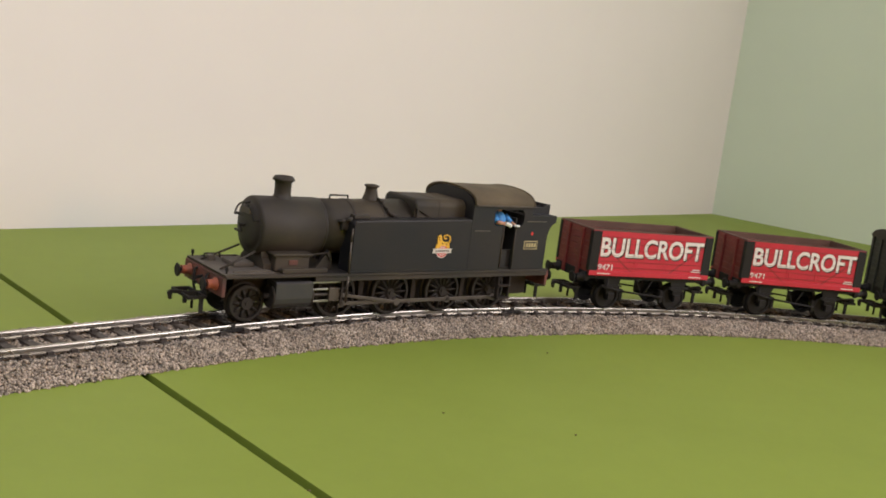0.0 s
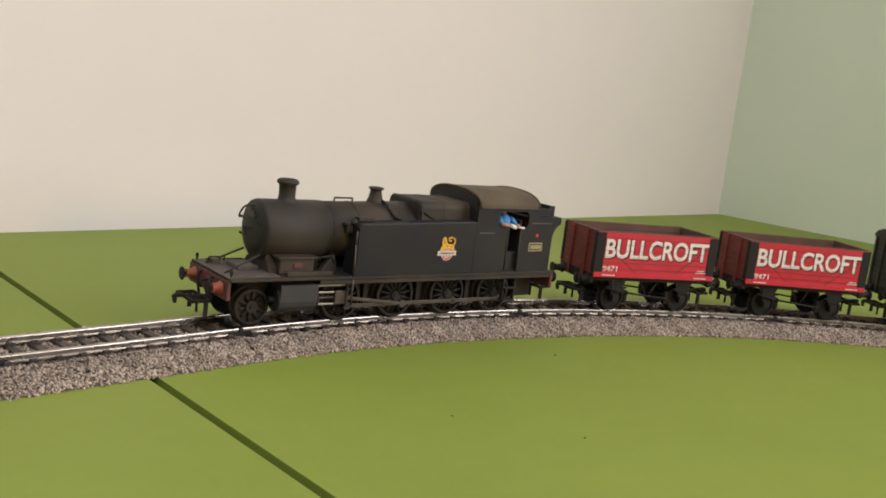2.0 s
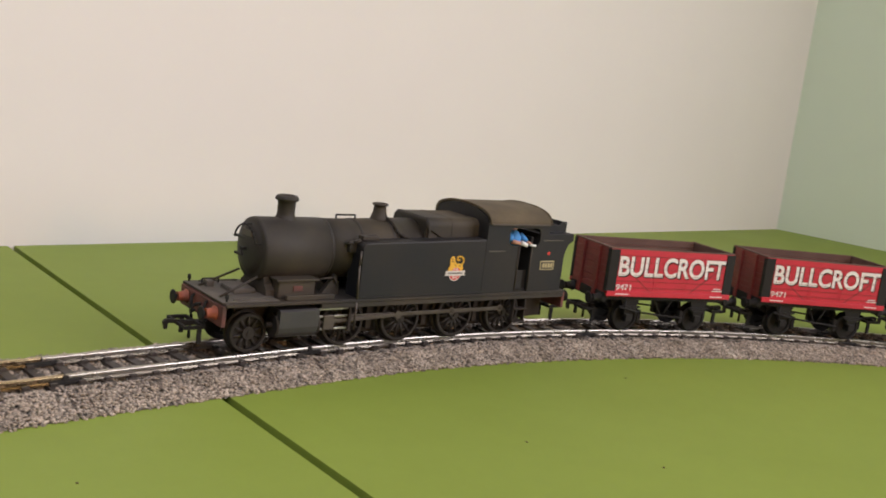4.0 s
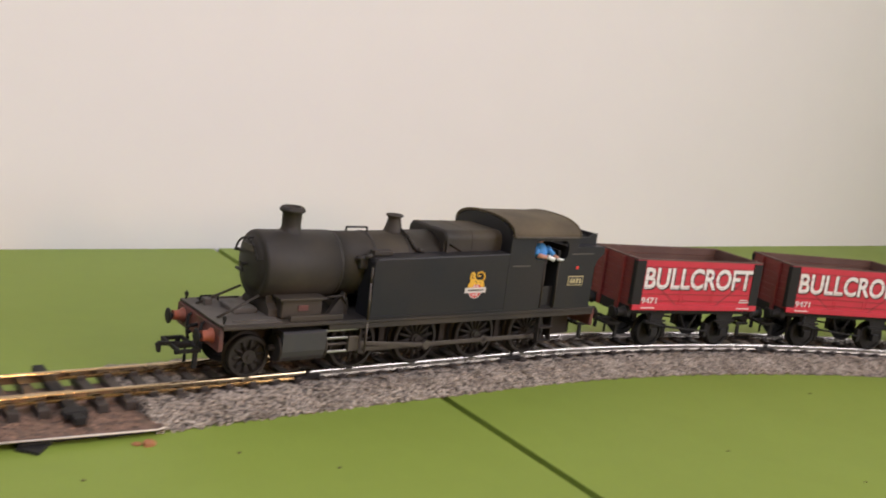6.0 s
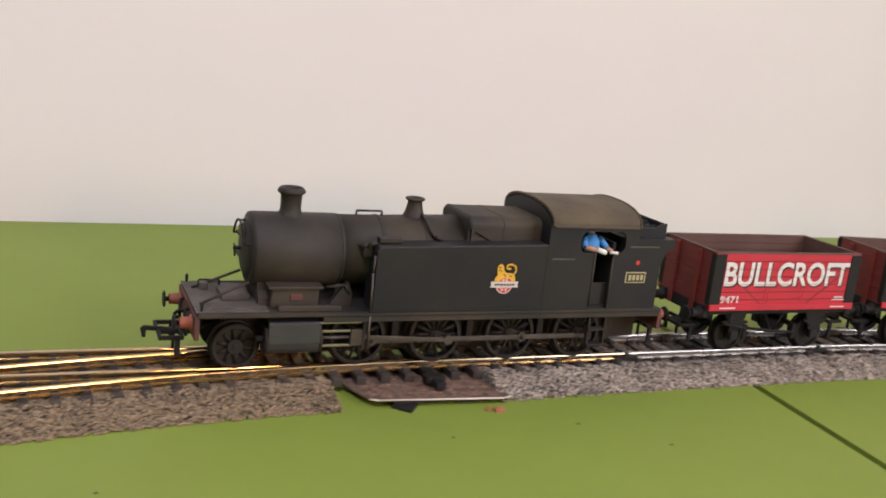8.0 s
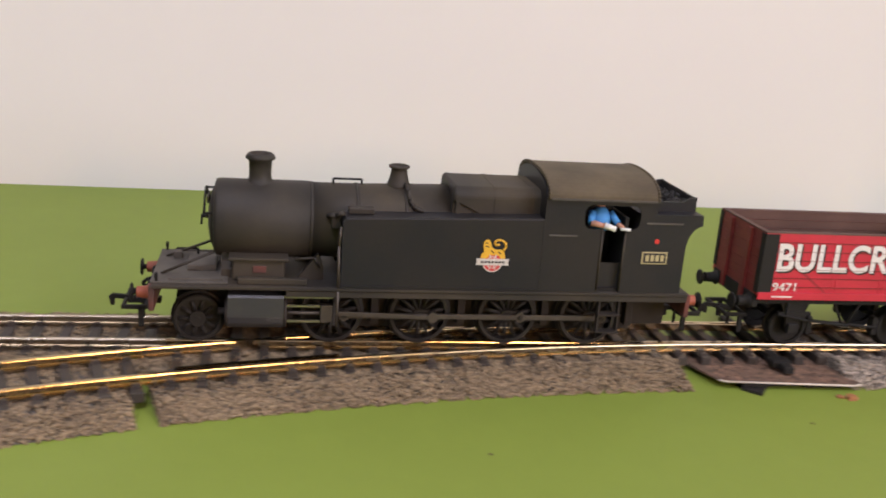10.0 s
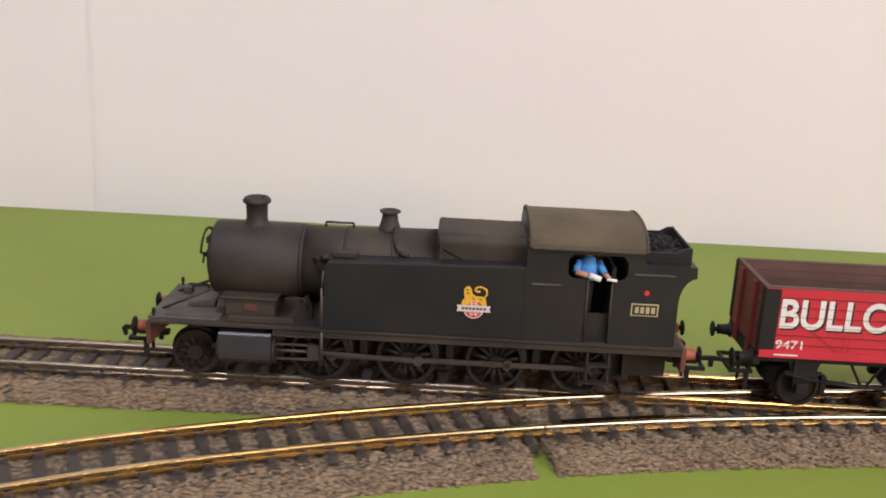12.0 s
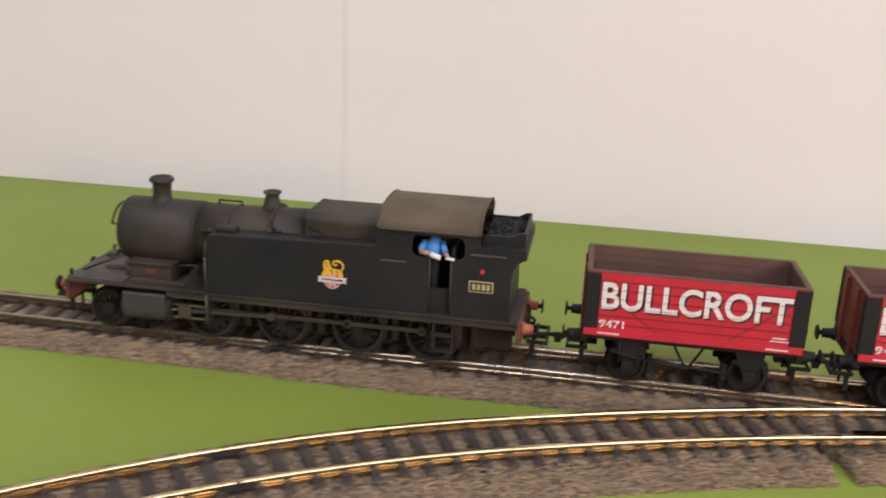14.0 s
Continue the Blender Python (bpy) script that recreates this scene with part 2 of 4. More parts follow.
def beside(line, s, off):
    """A point off mm to the left of the line of travel."""
    x, y, h = line(s)
    return x - off * math.sin(h), y + off * math.cos(h)


def sweep(bm, line, s0, s1, section, step=6.0, mat=0, shift=0.0):
    """Sweep a closed section of (sideways, up) pairs along a line."""
    n = max(2, int(abs(s1 - s0) / step))
    rings = []
    for i in range(n + 1):
        s = s0 + (s1 - s0) * i / n
        rings.append([bm.verts.new((*beside(line, s, o + shift), z)) for o, z in section])
    m = len(section)
    for a, b in zip(rings, rings[1:]):
        for i in range(m):
            bm.faces.new((a[i], a[(i + 1) % m], b[(i + 1) % m], b[i])).material_index = mat
    bm.faces.new(rings[0])
    bm.faces.new(rings[-1][::-1])
    bmesh.ops.recalc_face_normals(bm, faces=bm.faces)

# ---- the room and the boards ----
def structure(name, bm, mat, label, category):
    return tagged(part(name, bm, mat), label, category, kind="structure")


BOARD_Z = -2.6                        # the boards lie this far under the foot of the sleepers
WALL_Y, CORNER_X, SEAM_X = 211.6, 671.5, -618.4


def build_room():
    bm = bmesh.new()
    box(bm, SEAM_X + 0.8, CORNER_X, WALL_Y, WALL_Y + 12, -14, 1500)
    structure("wall_back", bm, WALL_WHITE, "white painted back wall panel behind the railway", "wall")
    bm = bmesh.new()
    box(bm, -2600, SEAM_X - 0.8, WALL_Y, WALL_Y + 12, -14, 1500)
    structure("wall_back_panel", bm, WALL_WHITE, "white wall panel beyond a thin vertical joint", "wall")
    bm = bmesh.new()
    box(bm, SEAM_X - 0.75, SEAM_X + 0.75, WALL_Y + 0.9, WALL_Y + 11.5, -14, 1500)
    structure("wall_batten", bm, WALL_WHITE, "white filler strip sunk in the wall joint", "joint strip")
    bm = bmesh.new()
    box(bm, CORNER_X, CORNER_X + 60, -650, WALL_Y + 12, -14, 1500)
    box(bm, CORNER_X, CORNER_X + 60, -2300, -1650, -14, 1500)
    box(bm, CORNER_X, CORNER_X + 60, -1650, -650, -14, 80)
    box(bm, CORNER_X, CORNER_X + 60, -1650, -650, 1160, 1500)
    structure("wall_right", bm, WALL_GREEN, "pale green painted side wall with a window opening", "wall")
    # unseen surfaces added to close the room and govern its bounced light
    bm = bmesh.new()
    box(bm, CORNER_X, CORNER_X + 60, -2300, WALL_Y + 12, -900, -14.5)
    box(bm, -2660, CORNER_X + 60, WALL_Y, WALL_Y + 60, -900, -14.5)
    structure("wall_lower", bm, UNSEEN_WALL_DIM, "added dim wall below the boards, out of view", "wall")
    bm = bmesh.new()
    box(bm, -2660, -2600, -2300, WALL_Y + 12, -900, 1500)
    structure("wall_left", bm, UNSEEN_WALL_DIM, "added dim side wall, out of view", "wall")
    bm = bmesh.new()
    box(bm, -2660, CORNER_X + 60, -2360, -2300, -900, 1500)
    structure("wall_rear", bm, UNSEEN_WALL_DIM, "added dim rear wall, out of view", "wall")
    bm = bmesh.new()
    box(bm, -2660, CORNER_X + 60, -2360, WALL_Y + 60, -960, -900)
    structure("floor", bm, ROOM_FLOOR, "added brown floor, out of view", "floor")
    bm = bmesh.new()
    box(bm, -2660, CORNER_X + 60, -2360, WALL_Y + 60, 1500, 1560)
    structure("ceiling", bm, CEILING_PAINT, "added white ceiling, out of view", "ceiling")


def seam_at(y, side):
    """The joint between the boards runs a little askew."""
    return -112.4 + 0.075 * y + side * 1.6


def build_boards():
    front = -620.0
    bm = bmesh.new()
    prism(bm, [(seam_at(front, 1), front), (CORNER_X - 0.5, front), (CORNER_X - 0.5, WALL_Y - 0.5), (seam_at(WALL_Y, 1), WALL_Y - 0.5)], BOARD_Z - 12, BOARD_Z, axis="Z")
    structure("ground", bm, BOARD_GREEN, "flat baseboard painted plain grass green", "baseboard")
    bm = bmesh.new()
    prism(bm, [(-1700, front), (seam_at(front, -1), front), (seam_at(WALL_Y, -1), WALL_Y - 0.5), (-1700, WALL_Y - 0.5)], BOARD_Z - 12, BOARD_Z, axis="Z")
    structure("ground_panel", bm, BOARD_GREEN, "green painted baseboard across a dark joint", "baseboard")
    bm = bmesh.new()
    box(bm, -1700, CORNER_X - 0.5, front, WALL_Y - 0.5, -60, BOARD_Z - 12.5)
    structure("board_frame", bm, BOARD_EDGE, "dark timber frame under the boards", "frame")
    bm = bmesh.new()
    for x in (-1600, -600, 500):
        for y in (front + 40, WALL_Y - 60):
            box(bm, x - 25, x + 25, y - 25, y + 25, -900, -60)
    structure("board_trestle", bm, BOARD_EDGE, "timber legs under the boards", "trestle")


build_room()
build_boards()

# ---- track ----
RAIL_SECTION = [(-1.3, 2.0), (1.3, 2.0), (1.3, 2.4), (0.35, 2.65), (0.35, 3.55), (0.72, 3.75), (0.72, 4.05), (0.64, 4.3), (0.48, 4.45), (0.25, 4.5), (-0.25, 4.5), (-0.48, 4.45), (-0.64, 4.3), (-0.72, 4.05), (-0.72, 3.75), (-0.35, 3.55), (-0.35, 2.65), (-1.3, 2.4)]
HALF = GAUGE / 2 + 0.55
PITCH = 7.5


def sleeper_mesh(length, offsets):
    bm = bmesh.new()
    box(bm, -1.55, 1.55, -length / 2, length / 2, -0.6, 1.95, 0.15)
    for o in offsets:
        for side in (-1, 1):
            box(bm, -1.0, 1.0, o + side * 1.75 - 0.7, o + side * 1.75 + 0.7, 1.9, 2.85)
    bmesh.ops.scale(bm, vec=(MM, MM, MM), verts=bm.verts)
    me = bpy.data.meshes.new("sleeper")
    bm.to_mesh(me)
    bm.free()
    me.materials.append(SLEEPER)
    return me


def rail(track, line, s0, s1, off, mat, section=RAIL_SECTION):
    bm = bmesh.new()
    sweep(bm, line, s0, s1, section, shift=off)
    return part("rail", bm, mat, track)


def joiner(track, line, s, off):
    bm = bmesh.new()
    sweep(bm, line, s - 4.5, s + 4.5, [(-1.6, 1.98), (1.6, 1.98), (1.6, 2.7), (0.8, 3.2), (-0.8, 3.2), (-1.6, 2.7)], shift=off)
    return part("rail_joiner", bm, IRON_BLACK, track, "dark folded metal rail joiner")


def rail_plug(track, line, s, off):
    """The black plastic tongue between two rail ends."""
    d = 1 if off > 0 else -1
    bm = bmesh.new()
    sweep(bm, line, s - 0.8, s + 0.8, [(-0.2 * d, 1.9), (1.35 * d, 1.9), (1.2 * d, 3.2), (0.95 * d, 4.4), (-0.2 * d, 4.4)], shift=off)
    return part("rail_plug", bm, IRON_BLACK, track, "black plastic insulating tongue")


def sleepers(track, line, s0, s1, mesh):
    n = int((s1 - s0) / PITCH)
    for i in range(n):
        x, y, h = line(s0 + (i + 0.5) * (s1 - s0) / n)
        ob = new("sleeper", mesh)
        ob.parent = track
        ob.matrix_basis = pose(x * MM, y * MM, random.uniform(-0.1, 0.05) * MM, 0, 0, math.degrees(h) + random.uniform(-1, 1))


SLEEPER_PLAIN = sleeper_mesh(29.0, (-HALF, HALF))


def plain_track(label, line, s0, s1, mat):
    track = thing("railway_track", label, "railway track", "lengths of model track")
    for off in (-HALF, HALF):
        rail(track, line, s0 + 0.25, s1 - 0.25, off, mat)
        joiner(track, line, s1, off)
        rail_plug(track, line, s1, off)
    sleepers(track, line, s0 + 1, s1 - 1, SLEEPER_PLAIN)
    return track


def s_of(x):
    """Distance along the main line of a place on it with this x."""
    return X0 - x if x <= X0 else -R0 * math.asin((x - X0) / R0)


def build_points(s0, s1):
    """The set of points: stock rails, closure rails with their blades, check rails and long timbers."""
    points = thing("track_points", "model railway points, rails tinted gold by lamplight", "railway points", "lengths of model track")
    end_b = s1 - s_of(TOE)
    b_end = end_b + 4
    rail(points, main_line, s0 + 0.25, s1 - 0.25, -HALF, LAMPLIT_STEEL)                   # far stock rail
    rail(points, main_line, s0 + 0.25, s_of(TOE), HALF, LAMPLIT_STEEL)                  # near stock rail, ahead of the toe
    rail(points, branch_line, 0, b_end, HALF, LAMPLIT_STEEL)                        # near stock rail, curved
    frog = math.sqrt(2 * R_POINT * (2 * HALF))
    blade = [(-0.35, 2.3), (0.45, 2.3), (0.45, 4.5), (-0.35, 4.5)]
    toe = s_of(TOE)
    rail(points, main_line, toe + 46, toe + frog - 5, HALF, LAMPLIT_STEEL)                # straight closure rail
    rail(points, main_line, toe + frog + 4, s1 - 0.25, HALF, LAMPLIT_STEEL)
    rail(points, branch_line, 46, frog - 5, -HALF, LAMPLIT_STEEL)                         # curved closure rail
    rail(points, branch_line, frog + 4, b_end, -HALF, LAMPLIT_STEEL)
    # blades: the straight one stands open, the curved one too, hinged at the heel
    for side, start, end in ((1, (toe + 4, HALF - 1.0), (toe + 46, HALF)), (-1, (toe + 4, -HALF + 2.6), (toe + 46, -HALF + 0.9))):
        bm = bmesh.new()
        a, b = beside(main_line, *start), beside(main_line, *end)
        d = Vector((b[0] - a[0], b[1] - a[1], 0)).normalized() * 0.45
        prism(bm, [(a[0] - d.y * 0.4, a[1] + d.x * 0.4), (b[0] - d.y, b[1] + d.x), (b[0] + d.y, b[1] - d.x), (a[0] + d.y * 0.4, a[1] - d.x * 0.4)], 2.3, 4.5, axis="Z")
        part("switch_blade", bm, LAMPLIT_STEEL, points, "tapered bright switch blade")
    # nose of the crossing and its wing rails
    bm = bmesh.new()
    for line, s, off in ((main_line, toe + frog, HALF), (branch_line, frog, -HALF)):
        sweep(bm, line, s + 1, s + 14, [(-0.5, 2.3), (0.5, 2.3), (0.5, 4.4), (-0.5, 4.4)], shift=off)
        sweep(bm, line, s - 16, s - 1.5, [(-0.5, 2.3), (0.5, 2.3), (0.5, 4.4), (-0.5, 4.4)], shift=off)
    part("crossing_nose", bm, LAMPLIT_STEEL, points, "bright metal crossing nose")
    for line, s, off in ((main_line, toe + frog, -HALF + 2.4), (branch_line, frog, HALF - 2.4)):
        bm = bmesh.new()
        sweep(bm, line, s - 22, s + 22, [(-0.5, 2.3), (0.5, 2.3), (0.5, 4.4), (-0.5, 4.4)], shift=off)
        part("check_rail", bm, LAMPLIT_STEEL, points)
    bm = bmesh.new()
    x, y, h = main_line(toe + 6)
    box(bm, x - 1.6, x + 1.6, y - 24, y + 21, 0.5, 2.6, 0.3)
    box(bm, x - 3.2, x + 3.2, y - 20, y - 15.5, 0.6, 2.8, 0.5)
    part("tie_bar", bm, IRON_BLACK, points, "black plastic tie bar")
    n = int((s1 - s0) / PITCH)
    for i in range(n):
        s = s0 + (i + 0.5) * (s1 - s0) / n
        x, y, h = main_line(s)
        yb = branch_line(max(0.0, (s - toe)))[1] if s > toe else y
        length = 29.0 + (y - yb)
        bm = bmesh.new()
        box(bm, -1.55, 1.55, -length / 2, length / 2, -0.6, 1.95, 0.15)
        offs = [14.5 - HALF, 14.5 + HALF] + ([length - 14.5 - HALF, length - 14.5 + HALF] if y - yb > 4 else [])
        for o in offs:
            for side in (-1, 1):
                c = length / 2 - o + side * 1.75
                box(bm, -1.0, 1.0, c - 0.7, c + 0.7, 1.9, 2.85)
        ob = part("sleeper", bm, SLEEPER, points)
        ob.location = (x * MM, (y + yb) / 2 * MM, 0)
    return points


S_JOINTS = [s_of(x) for x in (332, 192, 62, -71, -156)]
for a, b, text in zip(S_JOINTS, S_JOINTS[1:], ("curved model track on grey ballast, bright rails",) * 2 + ("curved model track under the engine, silver rails", "short straight model track, silver rails")):
    plain_track(text, main_line, a, b, STEEL)
S_POINT, E_POINT = s_of(-156), s_of(-409.5)
build_points(S_POINT, E_POINT)
plain_track("straight model track along the wall, dull rails", main_line, E_POINT, s_of(-582), DULL_RAIL)
plain_track("straight model track leading away, dull rails", main_line, s_of(-582), s_of(-860), DULL_RAIL)
B_END = E_POINT - s_of(TOE) + 4.5
plain_track("curved branch track, rails tinted gold by lamplight", branch_line, B_END, B_END + 170, LAMPLIT_GOLD)
plain_track("curved branch track, rails tinted gold by lamplight, further round", branch_line, B_END + 170, B_END + 380, LAMPLIT_GOLD)


def ballast(label, line, s0, s1, near=23.4, far=22.0, seed=0, mat=None, crest=1.7, flare=0.0):
    """A strip of underlay: a foam bed with bevelled sides, thickly covered with small angular stones."""
    rng = np.random.default_rng(seed)
    bed = thing("ballast_strip", label, "ballast", "lengths of ballast", "stuff")
    top_n, top_f = max(min(near - 4.6, 18.4), 14.6), max(min(far - 4.6, 18.4), 14.6)
    near, far = max(near, top_n + 0.6), max(far, top_f + 0.6)
    bm = bmesh.new()
    sweep(bm, line, s0, s1, [(-far + 0.5, BOARD_Z + 0.01), (-top_f + 0.3, crest - 0.7), (-13.55, crest - 0.6), (-11.8, 0.2), (11.8, 0.2), (13.55, crest - 0.6), (top_n - 0.3, crest - 0.7), (near - 0.5 + min(flare, 0), BOARD_Z + 0.01)], step=4)
    part("underlay", bm, FOAM, bed, "grey foam underlay")
    count = int((s1 - s0) * (near + far) * 2.7)
    s = rng.uniform(s0, s1, count)
    o = rng.uniform(-far, near + 0.5, count)
    # more stones on the steep near side and on the two cut ends
    steep = rng.random(count) < 0.22
    o = np.where(steep, rng.uniform(top_n - 0.5, near + 0.5, count), o)
    ragged = 0.35 * np.sin(s * 0.9 + seed) + 0.3 * np.sin(s * 2.3)
    spread = 1 + np.clip(o - 14.5, 0, None) / max(near - 14.5, 1) * (flare * (s - s0) / (s1 - s0)) / max(near, 1)
    keep = (o < near + ragged) & (s > s0 + 0.3 * np.sin(o * 0.7) + 0.3) & (s < s1 - 0.3 * np.sin(o * 0.8) - 0.3)
    s, o, spread = s[keep], o[keep], spread[keep]
    wavy = 0.18 * np.sin(s * 0.31 + seed) + 0.15 * np.sin(s * 0.83 + 2 * seed)
    z = np.interp(o, [-far, -top_f, -14.4, -11.4, 0, 11.4, 14.4, top_n, near], [BOARD_Z + 0.25, crest, crest + 0.2, 0.9, 0.6, 0.9, crest + 0.2, crest, BOARD_Z + 0.25]) + wavy * (o < near - 2)
    # the cut ends fall steeply to the board
    ends = int((near + far) * 26)
    so = np.where(rng.random(ends) < 0.5, s0, s1) + rng.normal(0, 0.12, ends)
    oo = rng.uniform(-far, near, ends)
    ze = np.interp(oo, [-far, -top_f, top_n, near], [BOARD_Z + 0.25, crest, crest, BOARD_Z + 0.25])
    spread_e = 1 + np.clip(oo - 14.5, 0, None) / max(near - 14.5, 1) * (flare * (so - s0) / (s1 - s0)) / max(near, 1)
    s, o = np.append(s, so), np.append(o * spread, oo * spread_e)
    z = np.append(z, BOARD_Z + 0.2 + rng.random(ends) * (ze - BOARD_Z - 0.2))
    pts = np.array([beside(line, a, b) for a, b in zip(s, o)])
    n = len(pts)
    z = z + rng.normal(0, 0.17, n)
    size = rng.uniform(0.30, 0.60, n) * np.where(rng.random(n) < 0.06, 1.35, 1.0)
    base = np.array([(1, 0, 0), (-1, 0, 0), (0, 1, 0), (0, -1, 0), (0, 0, 1), (0, 0, -1)], float)
    v = base[None] * (size[:, None, None] * rng.uniform(0.6, 1.25, (n, 6, 3)))
    ang, tilt = rng.uniform(0, 6.283, n), rng.uniform(-0.7, 0.7, n)
    ca, sa, ct, st = np.cos(ang), np.sin(ang), np.cos(tilt), np.sin(tilt)
    x1 = v[..., 0] * ct[:, None] + v[..., 2] * st[:, None]
    z1 = -v[..., 0] * st[:, None] + v[..., 2] * ct[:, None]
    x2 = x1 * ca[:, None] - v[..., 1] * sa[:, None]
    y2 = x1 * sa[:, None] + v[..., 1] * ca[:, None]
    co = np.stack([x2 + pts[:, None, 0], y2 + pts[:, None, 1], z1 + z[:, None]], -1).reshape(-1, 3) * MM
    tri = np.array([(0, 2, 4), (2, 1, 4), (1, 3, 4), (3, 0, 4), (2, 0, 5), (1, 2, 5), (3, 1, 5), (0, 3, 5)])
    faces = (tri[None] + 6 * np.arange(n)[:, None, None]).reshape(-1, 3)
    me = bpy.data.meshes.new("stones")
    me.vertices.add(len(co))
    me.vertices.foreach_set("co", co.ravel())
    me.loops.add(faces.size)
    me.loops.foreach_set("vertex_index", faces.ravel().astype(np.int32))
    me.polygons.add(len(faces))
    me.polygons.foreach_set("loop_start", np.arange(0, faces.size, 3, dtype=np.int32))
    me.update(calc_edges=True)
    me.validate()
    me.materials.append(mat or BALLAST)
    stones = new("stones", me)
    stones.parent = bed
    tagged(stones, "loose grey and brown angular stones", kind="stuff")
    return bed


PLATE_X0, PLATE_X1 = -260.0, -211.0


text = "grey stone ballast strip under the track"
ballast(text, main_line, s_of(332), s_of(62) - 0.3, near=28.6, seed=1)
ballast(text, main_line, s_of(62) + 0.3, s_of(-73.5) - 0.7, near=28.8, seed=2, flare=-2.0)
ballast(text, main_line, s_of(-73.5) + 0.7, s_of(-158.5) - 0.8, near=26.8, seed=3)
ballast(text, main_line, s_of(-158.5) + 0.8, s_of(PLATE_X1), near=26.8, seed=4, flare=1.6)
ballast("ballast strip under the points", main_line, s_of(PLATE_X0) + 3.5, s_of(-413), near=22.0, seed=6, crest=1.25, mat=BALLAST_BROWN)
ballast("ballast under the curved side of the points", branch_line, TOE - PLATE_X0 + 3.5, B_END + 0.5, far=14.2, near=28.0, seed=7, flare=-3.4, crest=1.25, mat=BALLAST_BROWN)
ballast("ballast strip along the straight track", main_line, s_of(-414), s_of(-515), near=21.6, seed=8, mat=BALLAST_BROWN)
ballast("ballast strip along the straight track", main_line, s_of(-515.7), s_of(-580.6), near=22.4, seed=9, mat=BALLAST_BROWN)
ballast("ballast strip along the straight track, further on", main_line, s_of(-581.6), s_of(-860), near=21.0, seed=10, mat=BALLAST_BROWN)
ballast("brownish ballast strip under the golden branch", branch_line, B_END + 7.0, B_END + 380, far=16.5, near=24.8, seed=11, crest=1.25, mat=BALLAST_BROWN)


def build_plate():
    """The loose card plate, strewn with brown grit, that fills the gap in the ballast."""
    plate = thing("card_plate", "loose brown gritted card plate with a pale torn edge", "card plate")
    bm = bmesh.new()
    sag = lambda x, y: max(0.0, -y / 20) * (0.9 * (PLATE_X1 - x) / (PLATE_X1 - PLATE_X0) + 0.25)
    prism(bm, [(PLATE_X0 + 4, 19), (PLATE_X1 - 2, 19), (PLATE_X1 - 1, -6), (PLATE_X1 + 2, -19.0), (PLATE_X1 - 0.6, -20.2), (PLATE_X0 + 9, -18.6), (PLATE_X0 + 6.5, -17.4), (PLATE_X0 + 3, -6)], -1.25, -0.75, axis="Z")
    for v in bm.verts:
        v.co.z += sag(v.co.x, v.co.y)
    part("gritted_card", bm, CARD_BROWN, plate)
    bm = bmesh.new()
    tube(bm, [(x, y, -1.0 + sag(x, y)) for x, y in ((PLATE_X0 + 6.5, -17.5), (PLATE_X0 + 9, -18.7), (PLATE_X1 - 0.6, -20.3), (PLATE_X1 + 2, -19.1))], 0.3, seg=8)
    part("card_edge", bm, CARD_EDGE, plate, "pale torn card edge")
    # black packing blocks also paint the shade in the gap below the card
    for x0, x1, y in ((14, 22, -18.2), (23, 33, -16.5), (34, 46, -17.6)):
        bm = bmesh.new()
        box(bm, PLATE_X0 + x0, PLATE_X0 + x1, y, 10, BOARD_Z, -1.24, 0.2)
        part("dark_gap_packing", bm, DARK_HOLE, plate, "black packing that darkens the shaded gap under the card")
    bm = bmesh.new()
    prism(bm, [(PLATE_X0 + 13, -18.9), (PLATE_X0 + 21, -18.9), (PLATE_X0 + 17.5, -23.4)], BOARD_Z, BOARD_Z + 0.9, axis="Z")
    part("dark_triangle", bm, DARK_HOLE, plate, "small flat dark triangle beside the card")
    rng = random.Random(4)
    bm = bmesh.new()
    for i in range(1500):
        x, y = rng.uniform(PLATE_X0 + 7.5, PLATE_X1 - 2.5), rng.uniform(-18.3, 14)
        r = rng.uniform(0.2, 0.55)
        vs = bmesh.ops.create_icosphere(bm, subdivisions=1, radius=r)["verts"]
        for v in vs:
            v.co = Vector((v.co.x * rng.uniform(0.8, 1.3) + x, v.co.y + y, v.co.z * 0.6 - 0.75 + sag(x, y)))
    part("grit", bm, CARD_GRIT, plate, "loose brown grit")


build_plate()


def crumb(name, label, x, y, size, mat, seed, flat=0.5, z=BOARD_Z):
    rng = random.Random(seed)
    bm = bmesh.new()
    bmesh.ops.create_icosphere(bm, subdivisions=2, radius=size)
    for v in bm.verts:
        v.co *= rng.uniform(0.75, 1.2)
        v.co.z = max(0.0, v.co.z * flat + size * flat * 0.5) + z
        v.co.x += x
        v.co.y += y
    return tagged(part(name, bm, mat), label, "debris")


crumb("wood_chip", "small orange chip lying on the green board", -215.7, -25.2, 1.8, CHIP_ORANGE, 1, 0.5)
crumb("wood_chip", "flat orange flake lying on the green board", -218.6, -24.1, 1.2, CHIP_ORANGE, 2, 0.4)
crumb("crumb", "white crumb on the golden track's ballast", -524.0, -64.0, 0.6, LETTER_WHITE, 4, 1.0, z=0.8)
for i, (x, y) in enumerate([(37.0, -56.9), (-28.6, -118.4), (-121.8, -108.2), (-195.6, -37.5), (-236.6, -40.5), (-175.1, -54.9), (-52.1, -85.6), (-328.9, -54.9)]):
    crumb("crumb", "tiny dark crumb on the green board", x, y, 0.45, SPECK, 10 + i, 0.5)

# ---- the train; x forward, y to its left, z up from the rail top ----
SPOKES = {}


